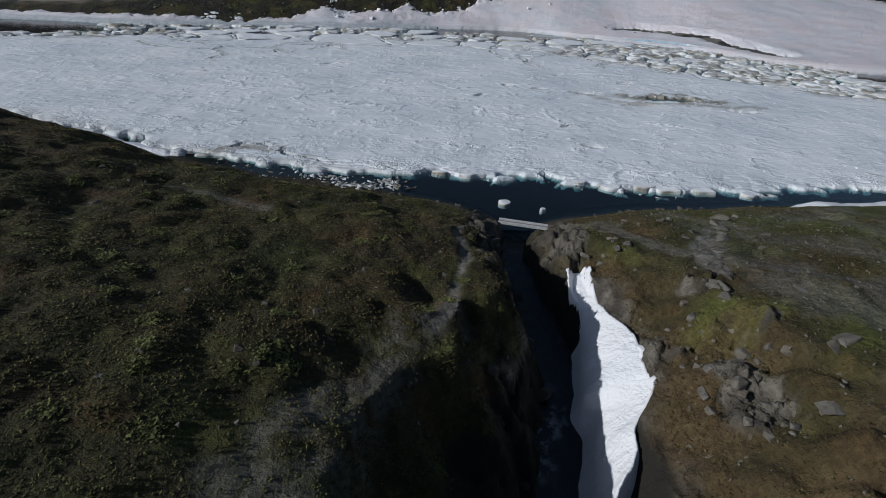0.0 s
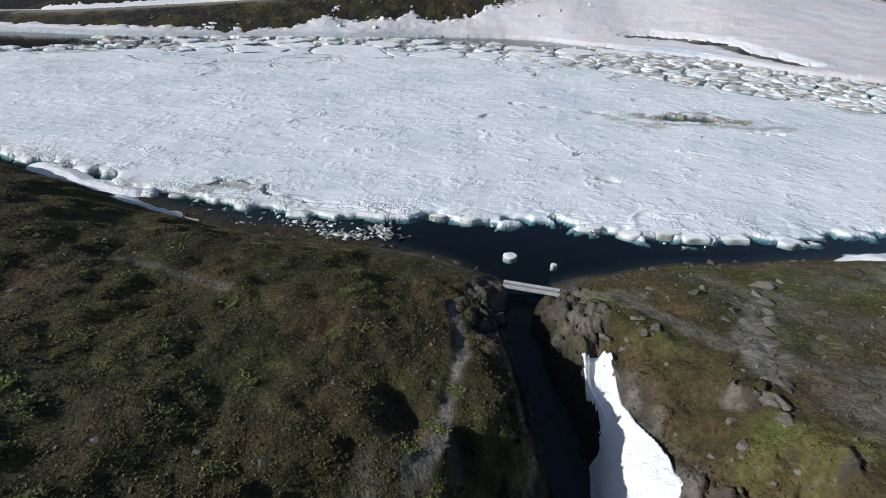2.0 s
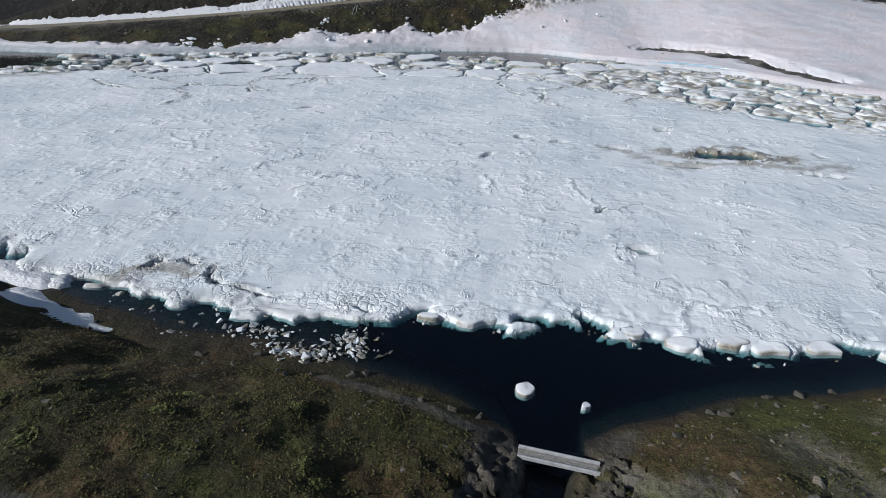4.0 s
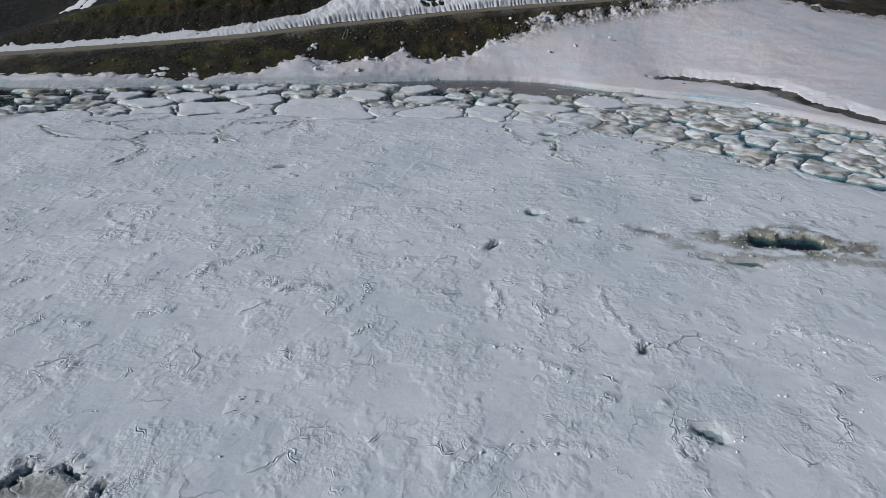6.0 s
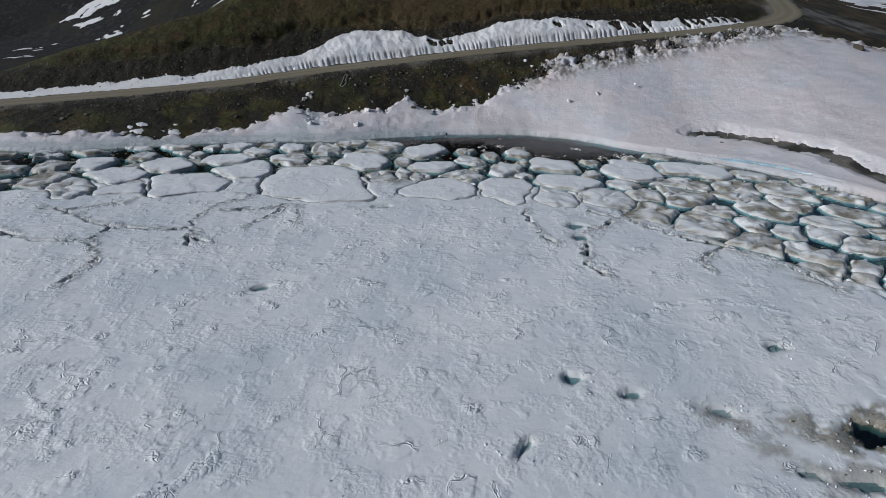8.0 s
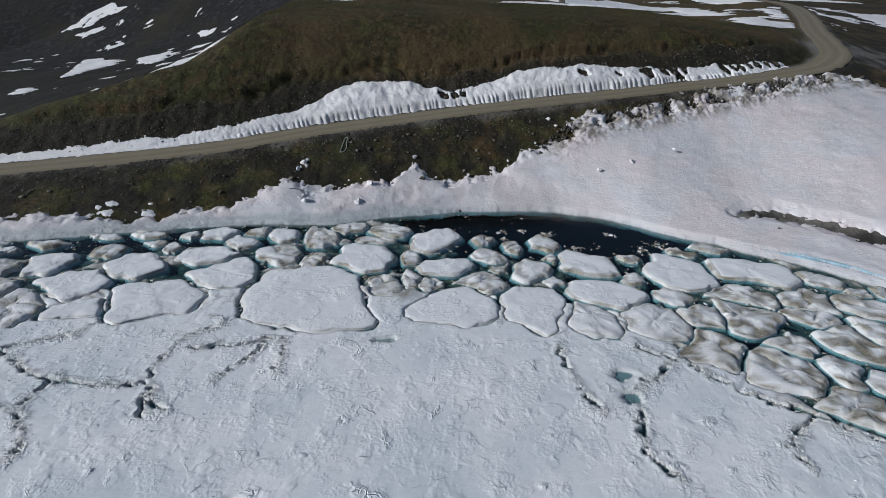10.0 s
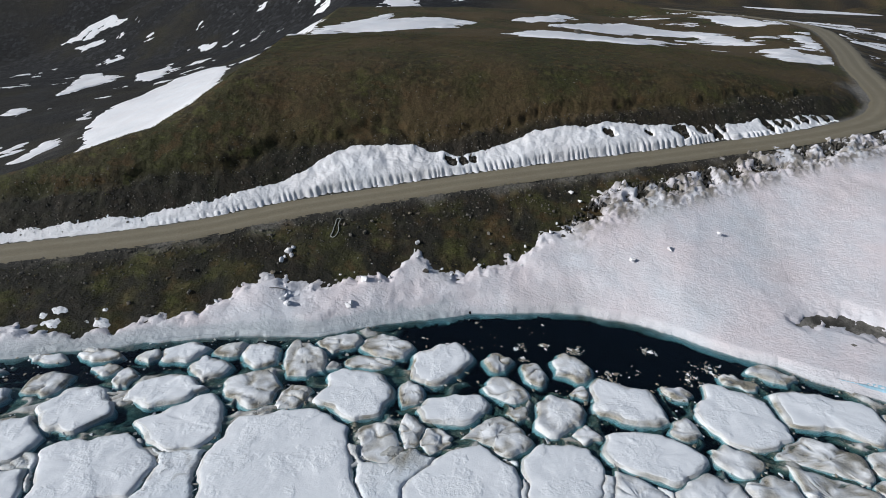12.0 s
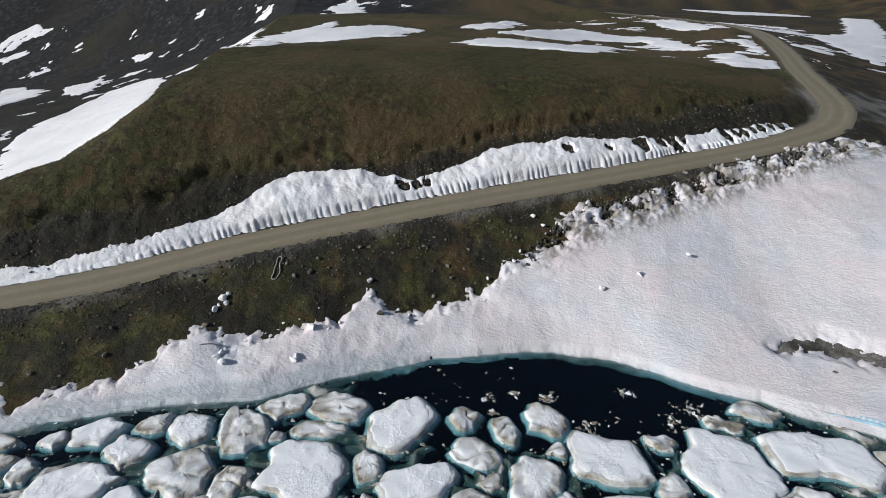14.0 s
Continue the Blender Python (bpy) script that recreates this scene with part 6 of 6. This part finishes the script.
# Flat slabs on the headland.
for x, y, s in ((11.2, 10.7, 0.5), (12.9, 12.9, 0.5), (12.3, 12.5, 0.35), (12.5, 19.8, 0.4), (12.8, 20.6, 0.45), (13.3, 21.6, 0.5), (13.9, 22.6, 0.5), (14.2, 23.4, 0.55), (14.6, 24.2, 0.45), (14.9, 25.1, 0.6), (13.2, 25.2, 0.3), (12.2, 24.6, 0.28), (16.0, 22.4, 0.3), (11.4, 23.8, 0.35), (10.2, 25.1, 0.3), (17.5, 21.5, 0.3), (15.6, 19.0, 0.25), (14.5, 20.2, 0.3), (16.6, 25.8, 0.4), (13.6, 16.2, 0.3), (11.8, 21.6, 0.32), (12.4, 22.4, 0.3), (17.8, 24.0, 0.35), (7.6, 22.2, 0.4), (7.0, 24.4, 0.35), (7.1, 25.3, 0.4), (6.6, 26.0, 0.4), (7.5, 23.3, 0.35)):
    lay_rock(x, y, s, rng, SLABS, "flat pale slab lying in the gravel of the headland", "headland slabs", 0.45)
# Boulders on the heath.
for x, y, s in ((-4.7, 11.0, 0.32), (-5.2, 11.2, 0.25), (-13.6, 19.5, 0.4), (-13.1, 19.0, 0.3), (0.9, 15.0, 0.25), (-0.6, 11.8, 0.3), (-5.3, 13.8, 0.25), (-3.6, 13.7, 0.3), (1.3, 18.0, 0.15), (-9.2, 16.1, 0.2), (-10.4, 20.9, 0.25), (-15.5, 23.2, 0.3), (2.2, 14.2, 0.35), (2.5, 13.2, 0.4)):
    lay_rock(x, y, 0.75 * s, rng, DARK_BLOCKS, "weathered dark grey boulder half sunk in the heath", "heath boulders", 0.75)
# Wet blocks in the gorge and along the bank of the lake.
for _ in range(46):
    y = rng.uniform(9, 25.5)
    ax = float(np.interp(y, gk[:, 1], gk[:, 0]))
    lay_rock(ax + rng.choice((-1.6, -1, 0.5)) * rng.uniform(0.4, 1.0), y, rng.uniform(0.15, 0.45), rng, DARK_BLOCKS, "dark wet block on the wall of the gorge", "gorge blocks", 0.4)
for _ in range(44):
    x = rng.uniform(-24, 24)
    y = float(np.interp(x, NEAR_X, NEAR_Y)) + rng.gauss(-0.1, 0.45)
    if not 3.2 < x < 6.8:
        lay_rock(x, y, rng.uniform(0.08, 0.24), rng, DARK_BLOCKS, "dark wet stone at the water's edge", "shore stones", 0.35)
# Dark earth and rock bared by the melting bank.
for hx, hd, hr in HOLES:
    bx, by, bz, bnx, bny = on_road(np.array([at_x(hx)]))
    for _ in range(2):
        off = hd + rng.uniform(-0.2, 0.3)
        lay_rock(float(bx[0] + bnx[0] * off) + rng.uniform(-0.3, 0.3), float(by[0] + bny[0] * off), 0.5 * hr, rng, DARK_BLOCKS, "dark stone bared in the melting snow bank", "stones in the snow bank", 0.4)
# Single rocks by the far shore and on the plateau.
for x, y, s, label in ((76.4, 145.8, 1.1, "dark boulder standing out of the snow field"), (69.9, 152.5, 0.6, "dark rock standing out of the snow field"), (-6.0, 122.2, 0.42, "dark rock in the tongue of snow"), (39.2, 113.6, 0.45, "grey rock lying on the snow field"), (27.7, 223.0, 1.3, "grey boulder on the snowy plateau")):
    lay_rock(x, y, s, rng, DARK_BLOCKS if "dark" in label else BLOCKS, label, "", 0.2, z=float(ground(np.array([x]), np.array([y]))[0]) + (0.35 if y < 160 else 0))
for _ in range(70):
    x = rng.uniform(-58, 14)
    y = rng.uniform(float(np.interp(x, TOP_X, TOP_Y)), float(np.interp(x, ROAD_NP[:14, 0], ROAD_NP[:14, 1])) - 3.2)
    lay_rock(x, y, rng.uniform(0.12, 0.32), rng, BLOCKS, "grey stone on the dark slope below the road", "slope stones", 0.35)

# ---- snow clods ----
CLOD = snow_material("snow_clod", 0.2, 0.4, 0.6)
CLODS = []
for k in range(6):
    me = rock_mesh(90 + k, 0.75, 16)
    me.materials.append(CLOD)
    CLODS.append(me)


def lay_clod(x, y, size, lift):
    ob = lay_rock(x, y, size, rng, CLODS, "white block of snow fallen on the slope", "fallen snow blocks", 0.25, z=float(ground(np.array([x]), np.array([y]))[0]) + lift)
    ob.name = "snow_block"
    return tagged(ob, category="snow block")


for x, y, s, lift in ((-20.9, 116.2, 0.5, 0.45), (-21.6, 116.7, 0.4, 0.45), (-21.2, 117.2, 0.3, 0.45), (-14.2, 116.6, 0.5, 0.4), (-13.9, 117.0, 0.35, 0.45), (-13.0, 120.1, 0.5, 0.3), (-7.3, 126.2, 0.4, 0.1), (-22.7, 123.6, 0.45, 0), (-22.3, 124.1, 0.3, 0), (-23.2, 122.1, 0.4, 0), (-22.2, 123.0, 0.35, 0), (-23.0, 122.8, 0.25, 0), (19.0, 125.2, 0.4, 0.5), (13.7, 134.0, 0.35, 0.1), (9.5, 129.3, 0.3, 0.1), (30.4, 129.2, 0.3, 1.0), (23.7, 126.6, 0.3, 0.6), (12.6, 135.4, 0.3, 0)):
    lay_clod(x, y, s, lift)
for _ in range(34):
    x = rng.uniform(-30, 12)
    lay_clod(x, float(np.interp(x, TOP_X, TOP_Y)) + rng.uniform(-2.2, 0.9), rng.uniform(0.1, 0.26), 0.25 if x > -24 else 0.15)
# Small snow remnants on the bank.
for n, (x, y, a, b) in enumerate(((-44.6, 113.2, 0.9, 0.4), (-44.4, 111.4, 0.7, 0.6), (-39.8, 112.1, 1.2, 0.4), (-40.0, 113.7, 0.5, 0.25), (-46.0, 112.2, 0.4, 0.3))):
    snow_sheet("snow_patch", np.arange(x - 2, x + 2, 0.12), np.arange(y - 1.5, y + 1.5, 0.12), lambda X, Y: 0.12 * (1 - np.hypot((X - x) / a, (Y - y) / b) + 1.1 * fbm(X, Y, 0.7, 3, 230 + n)), FRESH, "small snow remnant on the dark bank")


# Loose stones below the road and in the cutting above it.
def by_road(r, n):
    s = r.uniform(at_x(-70), at_x(60), n)
    rx, ry, rz, nx, ny = on_road(s)
    up = r.rand(n) < 0.55
    d = np.where(up, r.uniform(4, 9.5, n), -3.0 - 6 * r.rand(n) ** 2)
    x, y = rx + nx * d, ry + ny * d
    return x, y, np.where(up | (y > np.interp(x, TOP_X, TOP_Y)), ground(x, y), np.nan)


chips("loose_stones", 3800, by_road, 0.11, "loose grey stones along the road's cutting and shoulder", 15, material=ROCK, flat=0.6)


# ---- heath ----
def tufts(name, pos, tone, size, blades, seed, label, material=HEATH):
    """Shaggy plant clumps of many small leaves, in one mesh."""
    r = np.random.RandomState(seed)
    n = len(pos)
    scale = size * (0.5 + r.rand(n, 1)) 
    ang = r.rand(n, blades) * 2 * math.pi
    out = scale * np.sqrt(r.rand(n, blades)) * 0.9
    bx, by = pos[:, :1] + np.cos(ang) * out, pos[:, 1:2] + np.sin(ang) * out
    hgt = scale * (0.75 - 0.45 * (out / scale) ** 2) * (0.6 + 0.6 * r.rand(n, blades))
    way = ang + r.normal(size=(n, blades)) * 0.9
    length = scale * (0.5 + 0.5 * r.rand(n, blades))
    wide = length * (0.35 + 0.3 * r.rand(n, blades))
    tipx, tipy = bx + np.cos(way) * length * 0.75, by + np.sin(way) * length * 0.75
    sx, sy = -np.sin(way) * wide, np.cos(way) * wide
    z0 = pos[:, 2:3]
    a = np.stack([bx - sx, by - sy, z0 + hgt * 0.35 + 0 * sx], -1)
    b = np.stack([bx + sx, by + sy, z0 + hgt * (0.4 + 0.3 * r.rand(n, blades))], -1)
    c = np.stack([tipx, tipy, z0 + hgt * (0.6 + 0.7 * r.rand(n, blades))], -1)
    verts = np.stack([a, b, c], 2).reshape(-1, 3)
    faces = np.arange(len(verts)).reshape(-1, 3)
    return tagged(mesh_object(name, verts, faces, material, smooth_faces=False, attrs={"tone": np.repeat(tone, 3 * blades)}), label, "vegetation", kind="stuff")


def scatter(n, x0, x1, y0, y1, seed):
    r = np.random.RandomState(seed)
    return x0 + (x1 - x0) * r.rand(n), y0 + (y1 - y0) * r.rand(n), r


x, y, r = scatter(170000, -27, 24, 4.5, 34, 31)
z = ground(x, y)
dg, sg, vg = to_line(x, y, GORGE)
trail = np.min([to_line(x, y, p)[0] for p in PATHS], 0)
thin = 0.95 * smooth(-0.75, 0.35, fbm(x, y, 2.4, 3, 52) + 0.5 * fbm(x, y, 0.7, 2, 32)) + 0.08
bare = smooth(10, 13, x) * smooth(-0.2, 0.3, fbm(x, y, 3.5, 3, 33))
ok = (z > 0.12) & (trail > 0.4 + 0.2 * r.rand(len(x))) & (r.rand(len(x)) < thin * (1 - 0.92 * bare)) & (dg > vg[..., 1] + np.where(sg > 0, 1.7, 1.15) + 0.5 * r.rand(len(x))) & (r.rand(len(x)) > 0.8 * outcrop(x, y))
pos = np.stack([x, y, z - 0.02], -1)[ok]
tone = np.clip(0.4 + 0.15 * smooth(11, 15, pos[:, 0]) + 1.4 * fbm(pos[:, 0], pos[:, 1], 6, 3, 34) + 0.25 * r.normal(size=len(pos)), 0, 1)
tufts("heath", pos, tone, 0.055, 7, 35, "low brown-green heath and moss covering the banks")
cx, cy, r = scatter(46, -16, 2.0, 8, 28, 61)
cx[:3], cy[:3] = (-4.6, -4.2, -3.9), (11.2, 11.5, 11.0)
k = r.randint(0, len(cx), 2600)
x, y = cx[k] + 0.16 * r.normal(size=len(k)), cy[k] + 0.16 * r.normal(size=len(k))
tufts("moss_cushions", np.stack([x, y, ground(x, y) + 0.02], -1), np.ones(len(k)), 0.07, 7, 62, "yellow-green moss cushions in the dark heath", material=MOSS)
x, y, r = scatter(70000, -60, 70, 108, 200, 36)
z = ground(x, y)
d, side, _ = to_line(x, y, ROAD)
top = np.interp(x, TOP_X, TOP_Y)
ok = (d > 3.3) & (((side <= 0) & (y > top + 0.2)) | ((side > 0) & (d > 7.5 + 2 * fbm(x, y, 7, 3, 37)))) & (r.rand(len(x)) < np.where(side > 0, np.clip(1.4 - (y - 150) / 70, 0.25, 1), 0.5))
pos = np.stack([x, y, z - 0.03], -1)[ok]
tone = np.clip(0.35 + 1.0 * fbm(pos[:, 0], pos[:, 1], 12, 3, 38) + 0.2 * r.normal(size=len(pos)), 0, 1)
tufts("heath", pos, tone, 0.13, 6, 39, "olive-brown heath on the knoll and the road bank")


def on_slope(r, n):
    x, y = r.uniform(-58, 62, n), r.uniform(112, 152, n)
    d, side, _ = to_line(x, y, ROAD)
    ok = (d > 2.5) & (d < 7.5) & (r.rand(n) < 1.4 - d / 6) & ((side > 0) | (y > np.interp(x, TOP_X, TOP_Y)))
    return x, y, np.where(ok, ground(x, y), np.nan)


def on_heath(r, n):
    x, y = r.uniform(-22, 22, n), r.uniform(8, 31, n)
    z = ground(x, y)
    return x, y, np.where((z > 0.1) & ((x > 7) | (r.rand(n) < 0.4)), z + 0.01, np.nan)


STONE = rock_material("loose_stone", 0.9)
chips("verge_stones", 1500, on_slope, 0.13, "loose stones along the road's verges", 51, STONE, 0.6)
chips("heath_stones", 1700, on_heath, 0.06, "loose pale stones among the heath", 52, STONE, 0.55)


def rubble(r, n):
    x = r.uniform(11, 68, n)
    y = np.interp(x, TOP_X, TOP_Y) - np.abs(r.normal(size=n)) * 1.8 + 0.6
    return x, y, ground(x, y) + 0.25


chips("thrown_snow", 180, rubble, 0.15, "thrown-up lumps of snow below the road", 53, CLOD, 0.7, dirt=0.25)


def mud(r, n):
    x = r.uniform(11, 68, n)
    y = np.interp(x, TOP_X, TOP_Y) - np.abs(r.normal(size=n)) * 1.5 + 0.7
    return x, y, ground(x, y) + 0.3


chips("thrown_earth", 1500, mud, 0.2, "clods of dark earth thrown over the snow", 54, DARK_ROCK, 0.6)

# A grey branch on the snow and a loop of old hose on the slope.
BARK = plain_material("grey_bark", (0.09, 0.08, 0.07), 0.85, 0, 0.3, 0.05)
HOSE = plain_material("pale_hose", (0.3, 0.3, 0.27), 0.6, 0, 0.2, 0.1)


def tube(name, points, radius, material, label, category, cyclic=False):
    cu = bpy.data.curves.new(name, "CURVE")
    cu.dimensions, cu.bevel_depth, cu.bevel_resolution = "3D", radius, 2
    sp = cu.splines.new("BEZIER")
    sp.bezier_points.add(len(points) - 1)
    for bp, p in zip(sp.bezier_points, points):
        bp.co = p
        bp.handle_left_type = bp.handle_right_type = "AUTO"
    sp.use_cyclic_u = cyclic
    cu.materials.append(material)
    return tagged(new(name, cu), label, category)


def over(x, y, lift):
    return (x, y, float(ground(np.array([x]), np.array([y]))[0]) + lift)


tube("branch", [over(-23.3, 117.7, 0.6), over(-22.3, 117.85, 0.62), over(-21.4, 117.8, 0.58)], 0.045, BARK, "grey branch lying on the shore snow", "branch")
tube("hose", [over(-17.9, 125.8, 0.1), over(-17.3, 126.4, 0.1), over(-17.4, 127.6, 0.12), over(-17.5, 128.6, 0.1), over(-17.8, 127.5, 0.12), over(-17.9, 126.6, 0.1)], 0.06, HOSE, "pale loop of old hose on the slope", "hose", True)
